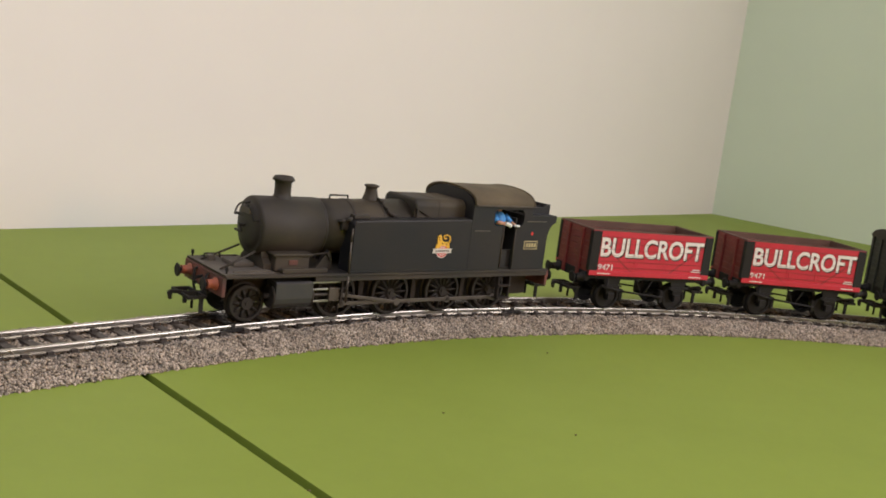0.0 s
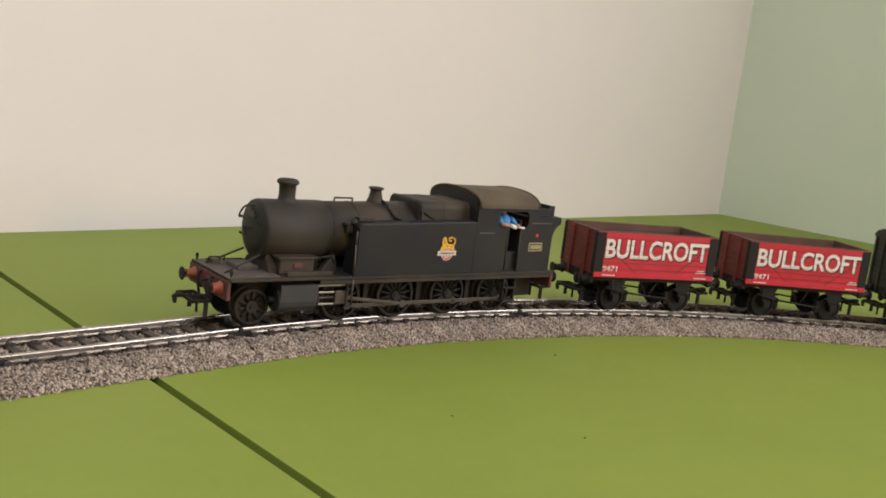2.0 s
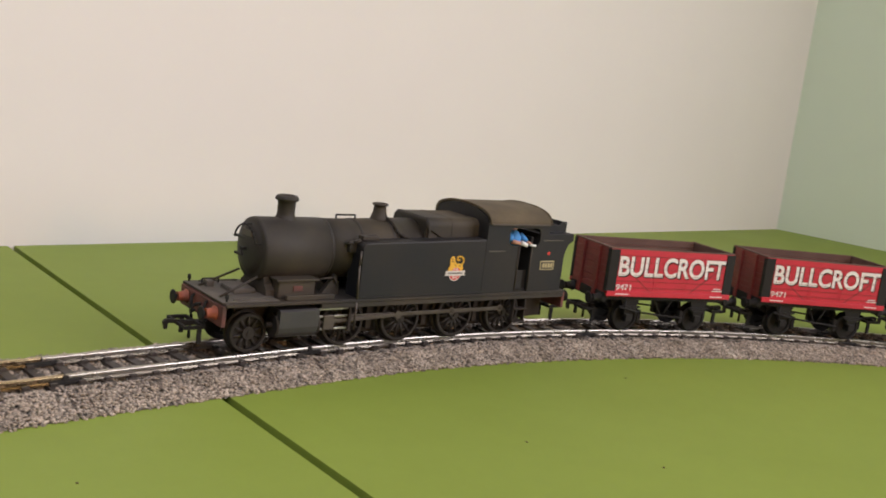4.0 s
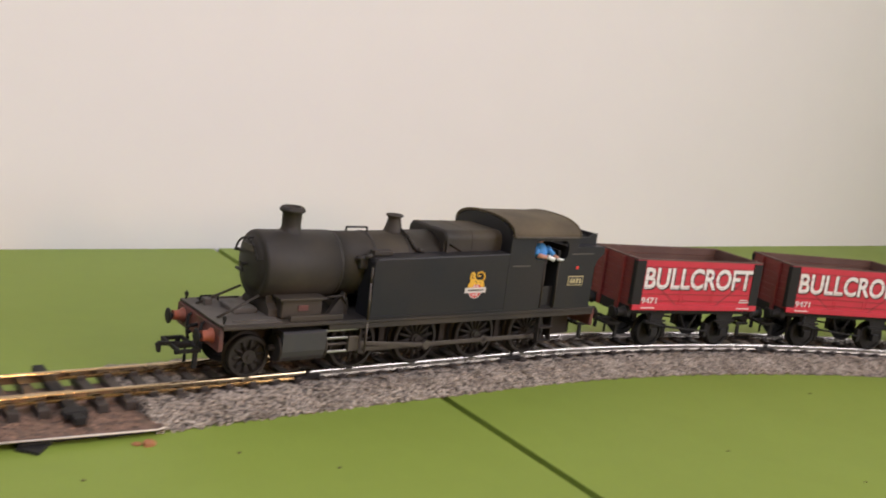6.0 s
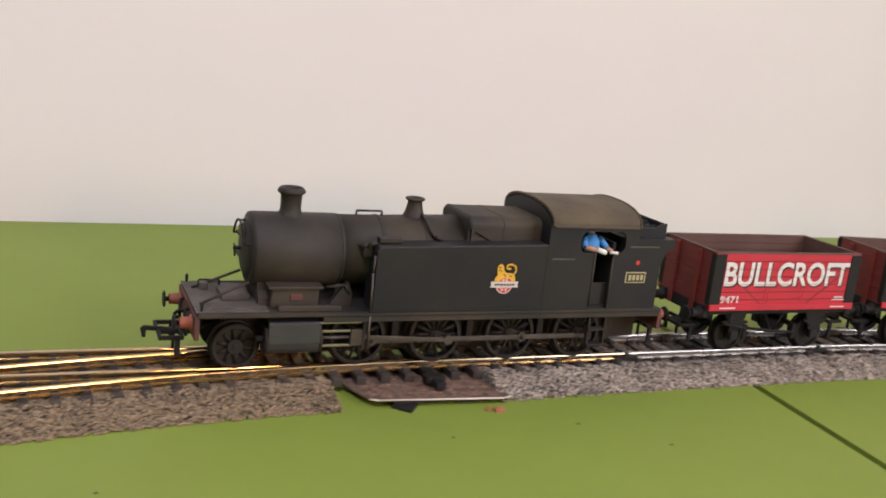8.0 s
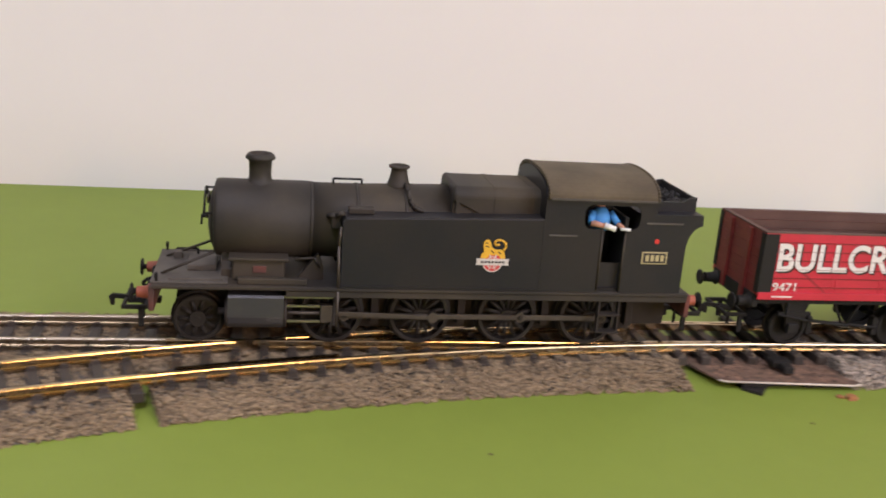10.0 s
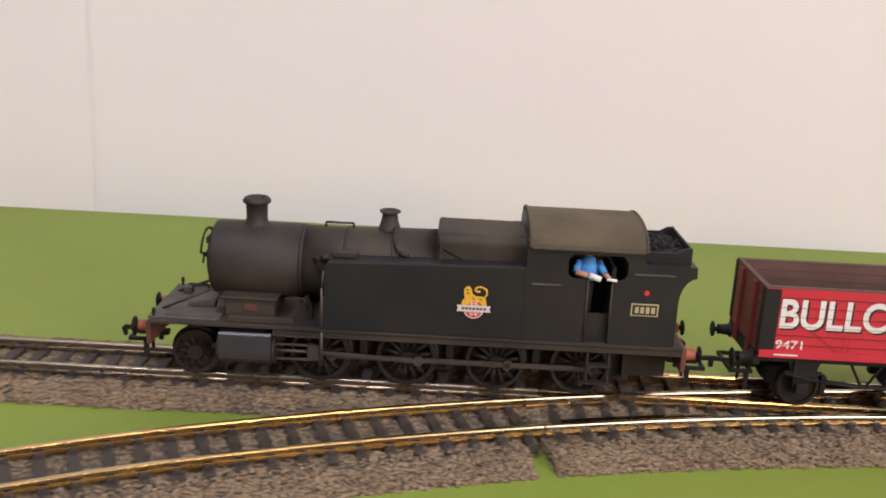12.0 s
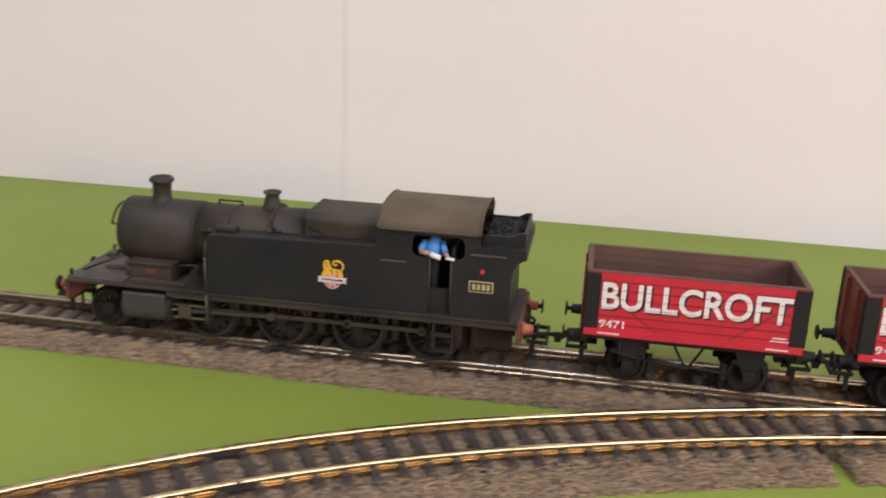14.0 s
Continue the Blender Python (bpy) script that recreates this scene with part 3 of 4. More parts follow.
def spoke_mesh(r, hub, mat):
    """One spoke, shared by all wheels of a size."""
    key = (r, hub, mat.name)
    if key not in SPOKES:
        bm = bmesh.new()
        rod(bm, (hub * 0.8, 0, 0), (r - 1.15, 0, 0), 0.62, 0.45, seg=8)
        bmesh.ops.scale(bm, vec=(MM, MM, MM), verts=bm.verts)
        me = bpy.data.meshes.new("spoke")
        bm.to_mesh(me)
        bm.free()
        me.materials.append(mat)
        SPOKES[key] = me
    return SPOKES[key]


def wheelset(parent, x, r, spokes, y_face, crank=0.0, mat=None, hub=1.7, backed=False):
    """An axle with its hubs, and on it two wheel rims and their spokes."""
    mat = mat or WHEEL_BROWN
    bm = bmesh.new()
    rod(bm, (0, -y_face + 1, 0), (0, y_face - 1, 0), 1.1, seg=12)
    for side in (1, -1):
        y0, w = side * y_face, -side
        rod(bm, (0, y0 + side * 0.25, 0), (0, y0 + w * 2.2, 0), hub, seg=20)
        rod(bm, (0, y0 + side * 0.7, 0), (0, y0, 0), 0.8, seg=14)
        if crank:
            prism(bm, [(-hub, 0.3)] + arc(0, -crank, 1.35, 180, 360, 8) + [(hub, 0.3)], y0 + side * 0.3, y0 + w * 0.9)
            rod(bm, (0, y0, -crank), (0, y0 + side * 2.0, -crank), 0.7, seg=12)
    axle = part("axle", bm, mat, parent)
    axle.location = (x * MM, 0, r * MM)
    for side in (1, -1):
        y0, w = side * y_face, -side
        bm = bmesh.new()
        lathe(bm, [(r - 1.25, y0), (r - 0.35, y0 + w * 0.05), (r, y0 + w * 0.4), (r, y0 + w * 2.3), (r + 0.7, y0 + w * 2.7), (r + 0.7, y0 + w * 3.2), (r - 1.25, y0 + w * 3.2)], axis="Y", seg=40, closed=True)
        part("wheel", bm, mat, axle)
        if backed or not spokes:
            bm = bmesh.new()
            rod(bm, (0, y0 + w * (1.3 if backed else 0.7), 0), (0, y0 + w * 2.2, 0), r - 1.1, seg=32)
            part("wheel_disc", bm, mat, axle)
        for i in range(spokes):
            ob = new("spoke", spoke_mesh(r, hub, mat))
            ob.parent = axle
            ob.matrix_basis = pose(0, (y0 + w * 0.9) * MM, 0, 0, 360 * i / spokes, 0)
    return axle


def buffer(parent, x, y, z, mat, out=1, reach=6.0):
    bm = bmesh.new()
    lathe(bm, [(2.3, x), (2.3, x + out * 0.5), (1.75, x + out * 0.8), (1.5, x + out * reach * 0.62), (1.65, x + out * reach * 0.66)], origin=(0, y, z), axis="X", seg=20)
    b = part("buffer", bm, mat, parent)
    bm = bmesh.new()
    lathe(bm, [(0.75, x + out * reach * 0.55), (0.75, x + out * (reach - 0.7)), (2.35, x + out * (reach - 0.6)), (2.5, x + out * (reach - 0.3)), (2.0, x + out * reach)], origin=(0, y, z), axis="X", seg=20)
    part("buffer_head", bm, IRON_BLACK, b, "dark round buffer head")


def coupling(parent, x, out, z=8.5):
    """The big black hook and loop coupling of a model."""
    bm = bmesh.new()
    for a, b in (((x, 0), (x + out * 9, 0)),):
        box(bm, min(a[0], b[0]), max(a[0], b[0]), -1.2, 1.2, z - 1.0, z + 0.6, 0.2)
    xe = x + out * 9
    box(bm, min(xe, xe + out * 0.9), max(xe, xe + out * 0.9), -7.5, 7.5, z - 0.6, z + 0.6, 0.2)
    for y in (-7.0, 7.0):
        box(bm, min(x + out * 3, xe), max(x + out * 3, xe), y - 0.5, y + 0.5, z - 0.6, z + 0.6, 0.15)
        box(bm, min(x + out * 4, x + out * 5.4), max(x + out * 4, x + out * 5.4), y - 0.5, y + 0.5, z - 5.5, z, 0.15)
    box(bm, min(x + out * 3, x + out * 3.9), max(x + out * 3, x + out * 3.9), -7, 7, z - 0.6, z + 0.6, 0.15)
    prism(bm, [(x + out * 6, z + 0.7), (xe + out * 4.2, z + 1.4), (xe + out * 5.2, z + 0.6), (xe + out * 4.6, z - 1.9), (xe + out * 3.7, z - 1.9), (xe + out * 3.6, z + 0.1), (x + out * 6, z - 0.3)], -0.55, 0.55)
    rod(bm, (x + out * 5, 0, z), (x + out * 5, 0, z - 5.5), 0.5, seg=8)
    part("coupling", bm, IRON_BLACK, parent, "black hook-and-loop model coupling")


DRIVERS = (30.4, 5.5, -20.1, -44.5)
R_DRIVE, R_PONY, CRANK = 8.7, 6.7, 3.6


def tank_side(bm, y0, y1):
    prism(bm, [(28.6, 18), (28.6, 36.6), (27.6, 37.8), (-26.9, 39.2), (-26.9, 18)], y0, y1)


def build_engine():
    loco = thing("tank_locomotive", "weathered black model tank engine with a red buffer beam", "locomotive")

    # running plate, frames, buffer beams
    bm = bmesh.new()
    box(bm, -72, 78, -16.6, 16.6, 17.0, 18.2, 0.15)
    running_plate = part("running_plate", bm, LOCO_GRIME, loco)
    for s in (1, -1):
        bm = bmesh.new()
        box(bm, -72, 43, 16.2 * s - 0.5, 16.2 * s + 0.5, 15.3, 17.0, 0.1)
        part("valance", bm, LOCO_GRIME, running_plate)
        bm = bmesh.new()
        box(bm, -72, 78, 16.8 * s - 0.3, 16.8 * s + 0.3, 17.2, 18.0, 0.1)
        part("edge_angle", bm, LOCO_GRIME, running_plate)
    bm = bmesh.new()
    box(bm, 58.5, 78.6, -15.4, 15.4, 18.2, 18.6, 0.1)
    for y in (-13.5, 13.5):
        box(bm, 60, 74, y - 0.25, y + 0.25, 18.5, 19.1)
    box(bm, 62, 70, -5, 5, 18.5, 20.2, 0.4)
    box(bm, 72, 74.5, -9, -6, 18.5, 20.6, 0.3)
    part("front_deck", bm, LOCO_DECK, loco, "dusty grey-brown front deck")
    bm = bmesh.new()
    prism(bm, [(-70, 5), (-70, 17), (70, 17), (70, 9), (74, 6.5), (60, 6.0), (55, 4.8), (-64, 4.8)], -6.2, -5.2)
    prism(bm, [(-70, 5), (-70, 17), (70, 17), (70, 9), (74, 6.5), (60, 6.0), (55, 4.8), (-64, 4.8)], 5.2, 6.2)
    box(bm, -66, 58, -5.3, 5.3, 8, 16.5)
    box(bm, -60, 42, -5.0, 5.0, 2.6, 8.1, 0.4)
    for x in (42, 18, -7, -32, -58):
        box(bm, x - 1.1, x + 1.1, 6, 9, 5.0, 16.8, 0.2)
        box(bm, x - 1.1, x + 1.1, -9, -6, 5.0, 16.8, 0.2)
    part("frame", bm, LOCO_CHASSIS, loco)
    for x, out in ((78.2, 1), (-72.6, -1)):
        bm = bmesh.new()
        box(bm, x - 0.7, x + 0.7, -16.2, 16.2, 10.6, 17.4, 0.2)
        part("buffer_beam", bm, BEAM_DULL, loco, "dull red buffer beam")
        for y in (-11.2, 11.2):
            buffer(loco, x + out * 0.7, y, 14.3, BEAM_RED, out, 5.2)
        coupling(loco, x - out * 1, out, 8.5)
        bm = bmesh.new()
        rod(bm, (x + out * 0.5, 0, 14.4), (x + out * 3.0, 0, 14.2), 0.6, seg=8)
        tube(bm, [(x + out * 3, 0, 14.2), (x + out * 4, 0, 13.2), (x + out * 3.4, 0, 12.0), (x + out * 2.6, 0, 12.6)], 0.5)
        part("draw_hook", bm, IRON_BLACK, loco)
        for y in (-5, 5):
            bm = bmesh.new()
            tube(bm, [(x + out * 0.5, y, 16.5), (x + out * 1.6, y, 16), (x + out * 1.8, y, 11), (x + out * 1.2, y, 8.4)], 0.5)
            part("brake_hose", bm, IRON_BLACK, loco)
    for y in (-14.6, 14.6):
        bm = bmesh.new()
        tube(bm, [(77, y, 18.4), (77, y, 21.0)], 0.35)
        box(bm, 76.6, 77.4, y - 0.6, y + 0.6, 19.4, 20.8, 0.1)
        part("lamp_iron", bm, IRON_BLACK, loco)
    # stays from smokebox to beam
    for y in (-6.5, 6.5):
        bm = bmesh.new()
        tube(bm, [(62.8, y, 24.5), (76.5, y * 1.25, 18.6)], 0.42)
        part("stay_rod", bm, LOCO_GRIME, loco)
    bm = bmesh.new()
    tube(bm, [(68, -11, 18.6), (68, -11, 20.2), (74, -11, 20.2), (74, -11, 18.6)], 0.3)
    part("deck_rail", bm, IRON_BLACK, loco)

    # smokebox, boiler, firebox
    cz = 32.9
    bm = bmesh.new()
    lathe(bm, [(0.4, 64.6), (3.5, 64.4), (6.5, 63.9), (8.4, 63.2), (8.5, 62.8), (9.6, 62.8), (10.5, 62.4), (10.75, 61.6), (10.75, 37.2), (10.4, 37.0)], origin=(0, 0, cz), axis="X", seg=56)
    smokebox = part("smokebox", bm, LOCO_GRIME, loco)
    bm = bmesh.new()
    rod(bm, (64, 0, cz), (66.6, 0, cz), 0.5, seg=10)
    tube(bm, [(66.3, 0, cz), (66.3, 1.4, cz - 2.0)], 0.3)
    tube(bm, [(66.0, 0, cz), (66.0, -2.2, cz + 0.6)], 0.3)
    part("door_dart", bm, IRON_BLACK, smokebox)
    bm = bmesh.new()
    tube(bm, [(65.2, 8.2 * math.cos(radians(a)), cz + 8.2 * math.sin(radians(a))) for a in range(20, 161, 14)], 0.33)
    for a in (20, 90, 160):
        rod(bm, (62.6, 8.2 * math.cos(radians(a)), cz + 8.2 * math.sin(radians(a))), (65.2, 8.2 * math.cos(radians(a)), cz + 8.2 * math.sin(radians(a))), 0.3, seg=8)
    part("door_handrail", bm, IRON_BLACK, smokebox)
    bm = bmesh.new()
    box(bm, 64.2, 64.8, -3.2, 3.2, cz + 4.4, cz + 6.4, 0.1)
    part("number_board", bm, LOCO_DECK, smokebox, "worn dusty number board")
    bm = bmesh.new()
    for z in (cz + 3, cz - 3):
        box(bm, 63.6, 64.4, -8.6, -1, z - 0.4, z + 0.4, 0.1)
    part("door_strap", bm, LOCO_GRIME, smokebox)
    bm = bmesh.new()
    prism(bm, [(-9.5, 18.2), (-9.3, 20.5), (-7.2, 22.2), (-6.2, 26), (6.2, 26), (7.2, 22.2), (9.3, 20.5), (9.5, 18.2)], 44.5, 60.5, axis="X")
    part("saddle", bm, LOCO_GRIME, loco)
    bm = bmesh.new()
    lathe(bm, [(10.45, 37.4), (10.5, 24), (10.9, 12), (11.2, -2)], origin=(0, 0, cz), axis="X", seg=56)
    boiler = part("boiler", bm, LOCO_DUSTY, loco, "black boiler dusted tan along its back")
    for x, r in ((36.6, 10.55), (24.0, 10.62), (10.5, 11.05)):
        bm = bmesh.new()
        lathe(bm, [(r - 0.3, x - 0.6), (r + 0.08, x - 0.5), (r + 0.08, x + 0.5), (r - 0.3, x + 0.6)], origin=(0, 0, cz), axis="X", seg=56)
        part("boiler_band", bm, LOCO_GRIME, boiler)
    bm = bmesh.new()
    tube(bm, [(30.6, 0, 43), (30.6, 0, 44.8), (22.6, 0, 44.8), (22.6, 0, 43)], 0.32)
    part("boiler_rail", bm, IRON_BLACK, loco)
    for y in (-1, 1):
        bm = bmesh.new()
        tube(bm, [(10.5, 2.5 * y, 44.4), (10.2, 6.0 * y, 43.3), (9.8, 8.6 * y, 41.2), (8.4, 9.8 * y, 39.2)], 0.55)
        rod(bm, (8.4, 9.8 * y, 39.2), (6.0, 10.4 * y, 38.8), 0.7, seg=8)
        part("feed_pipe", bm, LOCO_GRIME, boiler)
        bm = bmesh.new()
        box(bm, 20, 27, y * 11.6 - 1.6, y * 11.6 + 1.6, 38.0, 39.6, 0.3)
        part("tank_filler", bm, LOCO_GRIME, loco)
    bm = bmesh.new()
    lathe(bm, [(4.3, 42.0), (3.9, 43.1), (3.25, 43.9), (3.0, 45), (3.12, 49.0), (3.35, 49.2), (4.05, 49.7), (4.1, 50.2), (3.6, 50.9), (3.2, 51.2), (2.7, 51.1), (2.6, 46)], origin=(50.7, 0, 0), seg=36)
    part("chimney", bm, LOCO_GRIME, loco)
    bm = bmesh.new()
    lathe(bm, [(3.9, 42.6), (3.2, 44.0), (2.6, 45.8), (2.2, 48.0), (2.3, 48.4), (3.0, 48.7), (3.0, 49.2), (2.4, 49.4), (1.9, 48.6)], origin=(12.2, 0, 0), seg=28)
    part("safety_valve_bonnet", bm, LOCO_GRIME, loco)
    outline = [(-11.3, 30), (-11.2, 42.2)] + [(-a, b) for a, b in arc(8.2, 42.9, 3.0, 0, 90, 6)] + [(a, b) for a, b in arc(8.2, 42.9, 3.0, 90, 0, 6)] + [(11.2, 42.2), (11.3, 30)]
    bm = bmesh.new()
    prism(bm, outline, -27, -1.9, axis="X")
    es = [e for e in bm.edges if all(abs(v.co.x + 1.9) < 1e-4 for v in e.verts) and all(v.co.z > 31 for v in e.verts)]
    bmesh.ops.bevel(bm, geom=es, offset=0.9, segments=3, affect="EDGES", profile=0.5)
    firebox = part("firebox", bm, LOCO_DUSTY, loco, "square-topped black firebox dusted tan")
    bm = bmesh.new()
    for x in (-3.2, -14, -25):
        prism(bm, [(a * 1.012, 30 + (b - 30) * 1.006) for a, b in outline], x - 0.5, x + 0.5, axis="X")
    part("firebox_band", bm, LOCO_DUSTY, firebox)

    # side tanks, cab, bunker
    for y0, y1 in ((8, 16.7), (-16.7, -8)):
        bm = bmesh.new()
        tank_side(bm, y0, y1)
        bmesh.ops.bevel(bm, geom=[e for e in bm.edges if all(v.co.z > 36 for v in e.verts)], offset=0.5, segments=2, affect="EDGES", profile=0.5)
        tank = part("side_tank", bm, LOCO_BLACK, loco)
        ye = y1 if y0 > 0 else y0
        s = 1 if y0 > 0 else -1
        bm = bmesh.new()
        box(bm, -27, 28.7, min(ye, ye + s * 0.25), max(ye, ye + s * 0.25), 18.4, 18.9)
        part("tank_beading", bm, LOCO_BLACK, tank)
        bm = bmesh.new()
        tube(bm, [(29.0, ye - s * 0.6, 35.0), (29.4, ye - s * 0.2, 30), (29.2, ye, 18), (29.2, ye, 7)], 0.4)
        part("sand_pipe", bm, ROD_STEEL, tank, "thin steel pipe")
        bm = bmesh.new()
        tube(bm, [(32.4, s * 10.6, 36.6), (30.2, s * 12.5, 37.2), (28.0, s * 13.4, 38.4)], 0.7)
        box(bm, 28.6, 31.4, s * 11.2 - 1.2, s * 11.2 + 1.2, 33.5, 37.6, 0.4)
        part("clack_box", bm, LOCO_GRIME, tank)
    # cab sides with window and doorway
    for s in (1, -1):
        bm = bmesh.new()
        yo, yi = 16.8 * s, 16.0 * s
        a, b = min(yo, yi), max(yo, yi)
        # the doorway opens upwards into the window with its rounded corners
        hole = [(-50.6, 18.2), (-50.6, 36.7)] + arc(-52.4, 38.9, 2.2, 270, 180, 5) + arc(-52.4, 41.4, 2.2, 180, 90, 5) + arc(-40.4, 41.4, 2.2, 90, 0, 5) + arc(-40.4, 38.9, 2.2, 0, -90, 5) + [(-43.9, 36.7), (-43.9, 18.2)]
        prism(bm, [(-26.8, 18.2), (-26.8, 45.2), (-59.4, 45.2), (-59.4, 18.2)] + hole, a, b)
        cab_side = part("cab_side", bm, LOCO_BLACK, loco)
        bm = bmesh.new()
        yy = 16.9 * s
        for x in (-43.9, -50.6):
            tube(bm, [(x, yy, 36.6), (x, yy, 19)], 0.3)
            part("grab_rail", bm, LOCO_GRIME, cab_side)
            bm = bmesh.new()
        for x0, x1, z in ((-36.5, -28.5, 34.4), (-67.5, -56.5, 38.6)):
            box(bm, x0, x1, yy - 0.15, yy + 0.2, z, z + 0.45)
            part("beading", bm, LOCO_DECK, cab_side)
            bm = bmesh.new()
        bm = bmesh.new()
        box(bm, -50.6, -43.9, 15.0 * s - 0.2, 15.0 * s + 0.2, 18.2, 26.5)
        part("cab_door", bm, LOCO_BLACK, loco)
        bm = bmesh.new()
        for x in (-45.8, -51.8):
            box(bm, x - 0.3, x + 0.3, 15.4 * s - 0.9, 15.4 * s + 0.9, 5.6, 17)
        for z in (6.0, 11.2):
            box(bm, -52.2, -45.4, 15.6 * s - 1.4, 15.6 * s + 1.4, z - 0.25, z + 0.25)
        part("cab_steps", bm, LOCO_CHASSIS, loco)
    bm = bmesh.new()
    prism(bm, [(-16, 38.5), (-16, 45.2)] + [(16 * math.cos(radians(t)), 45.2 + 5.4 * math.sin(radians(t))) for t in range(170, 9, -10)] + [(16, 45.2), (16, 38.5)], -27.6, -26.8, axis="X")
    part("spectacle_plate", bm, LOCO_BLACK, loco)
    bm = bmesh.new()
    box(bm, -51.5, -50.5, -16, 16, 18.2, 40.0)
    box(bm, -51, -28, -16, 16, 18.2, 19.2)
    box(bm, -34, -28, -9, 9, 19.2, 40)
    # solid black block stands for the shade inside and stops light through the cab
    box(bm, -50.5, -34, -14.5, 4.5, 19.2, 44.6)
    part("cab_interior_dark", bm, IRON_BLACK, loco)
    bm = bmesh.new()
    n = 24
    ro, rin = [], []
    for i in range(n + 1):
        t = math.pi * i / n
        c, s = math.cos(t), math.sin(t)
        ro.append((17.3 * math.copysign(abs(c) ** 0.85, c), 45.0 + 6.2 * s ** 0.8))
        rin.append((16.5 * math.copysign(abs(c) ** 0.85, c), 45.0 + 5.6 * s ** 0.8))
    prism(bm, ro + rin[::-1], -59.4, -27.2, axis="X", smooth=False)
    roof = part("cab_roof", bm, LOCO_ROOF, loco, "brown dusty arched cab roof")
    for x in (-27.4, -59.2):
        bm = bmesh.new()
        tube(bm, [(x, a, b) for a, b in ro], 0.4, seg=6)
        part("roof_rib", bm, LOCO_ROOF, roof)
    for y0, y1 in ((17.2, 17.7), (-17.7, -17.2)):
        bm = bmesh.new()
        box(bm, -58.8, -28, y0, y1, 44.8, 45.3)
        part("rain_strip", bm, LOCO_DECK, roof)
    side = [(-54.6, 18.2), (-54.6, 41.4), (-73.4, 41.4), (-73.6, 38.4)] + [(-69.2 - 4.3 * (1 - math.sin(radians(t))), 38.2 - 7.0 * (1 - math.cos(radians(t)))) for t in (15, 35, 55, 75, 90)] + [(-69.2, 18.2)]
    bm = bmesh.new()
    prism(bm, side, -16.7, 16.7)
    bunker = part("bunker", bm, LOCO_BLACK, loco)
    bm = bmesh.new()
    box(bm, -72.6, -71.9, -12.5, 12.5, 41.4, 45.6, 0.25)
    for y in (-12.5, 12.5):
        prism(bm, [(-72.4, 41.4), (-72.4, 45.8), (-70.4, 45.6), (-68.2, 44.3), (-59.6, 44.3), (-59.6, 41.4)], y - 0.35, y + 0.35)
    part("bunker_fender", bm, LOCO_BLACK, bunker)
    rng = random.Random(7)
    bm = bmesh.new()
    for i in range(260):
        r = rng.uniform(0.7, 1.6)
        x, y = rng.uniform(-71.0, -60), rng.uniform(-12, 12)
        vs = bmesh.ops.create_icosphere(bm, subdivisions=1, radius=r)["verts"]
        for v in vs:
            v.co = Vector((v.co.x * rng.uniform(0.7, 1.2) + x, v.co.y * rng.uniform(0.7, 1.2) + y, v.co.z + 42.1 + 2.2 * (1 - (y / 15) ** 2) * rng.random() - 0.04 * abs(x + 66)))
    part("coal_load", bm, COAL, bunker, "heaped black coal")

    # cylinders, slide bars and gear
    for s in (1, -1):
        bm = bmesh.new()
        out = [(9.0, 15.4), (16.0, 15.4), (16.6, 14.8), (16.6, 10.5)] + [(12.6 + 4.0 * math.cos(radians(t)), 9.6 + 4.4 * math.sin(radians(t))) for t in (-5, -30, -55, -80)] + [(9.0, 5.2)]
        prism(bm, [(y * s, z) for y, z in out], 43.6, 58.4, axis="X")
        cyl = part("cylinder_block", bm, CYLINDER_GREY, loco)
        bm = bmesh.new()
        for x in (43.2, 58.7):
            lathe(bm, [(4.2, x - 0.5), (4.2, x + 0.5)], origin=(0, 12.4 * s, 9.6), axis="X", seg=24)
        rod(bm, (58, 12.4 * s, 9.6), (61.2, 12.4 * s, 9.6), 1.0, seg=10)
        part("cylinder_cover", bm, LOCO_CHASSIS, cyl)
        bm = bmesh.new()
        box(bm, 43.5, 57.5, 9.4 * s - 2.6, 9.4 * s + 2.6, 18.2, 24.2, 0.5)
        box(bm, 42.5, 58.5, 9.6 * s - 3.2, 9.6 * s + 3.2, 24.0, 24.8, 0.2)
        part("steam_chest_cover", bm, LOCO_GRIME, loco)
        bm = bmesh.new()
        box(bm, 37.5, 56, 14.6 * s - 0.9, 14.6 * s + 0.9, 18.2, 20.0, 0.3)
        part("oil_box", bm, LOCO_GRIME, loco)
        bm = bmesh.new()
        box(bm, 48.5, 52.0, 12.1 * s - 0.2, 12.1 * s + 0.2, 20.6, 22.4, 0.1)
        part("red_plate", bm, BEAM_DULL, loco)
        bm = bmesh.new()
        prism(bm, [(33, 18.2), (33, 22), (34.5, 25.5), (37, 22.5), (40, 18.2)], 8 * s, 10 * s)
        tube(bm, [(41, 10 * s, 24), (35.5, 10.4 * s, 24.6), (34, 10.4 * s, 22)], 0.35)
        part("lifting_bracket", bm, LOCO_GRIME, loco)
        for z in (14.2, 11.6, 7.2):
            bm = bmesh.new()
            box(bm, 29.6, 43.6, 13.2 * s - 0.45, 13.2 * s + 0.45, z - 0.35, z + 0.35, 0.1)
            part("slide_bar", bm, BRIGHT_STEEL, loco, "bright steel slide bar")
        bm = bmesh.new()
        box(bm, 29.2, 30.2, 11.8 * s - 1.6, 11.8 * s + 2.6 * s if s > 0 else 11.8 * s + 1.6, 6.2, 17.0, 0.1) if s > 0 else box(bm, 29.2, 30.2, -14.4, -10.2, 6.2, 17.0, 0.1)
        part("slide_bracket", bm, LOCO_CHASSIS, loco)

    # painted marks on the tank and bunker sides
    for s in (1, -1):
        y = 16.75 * s
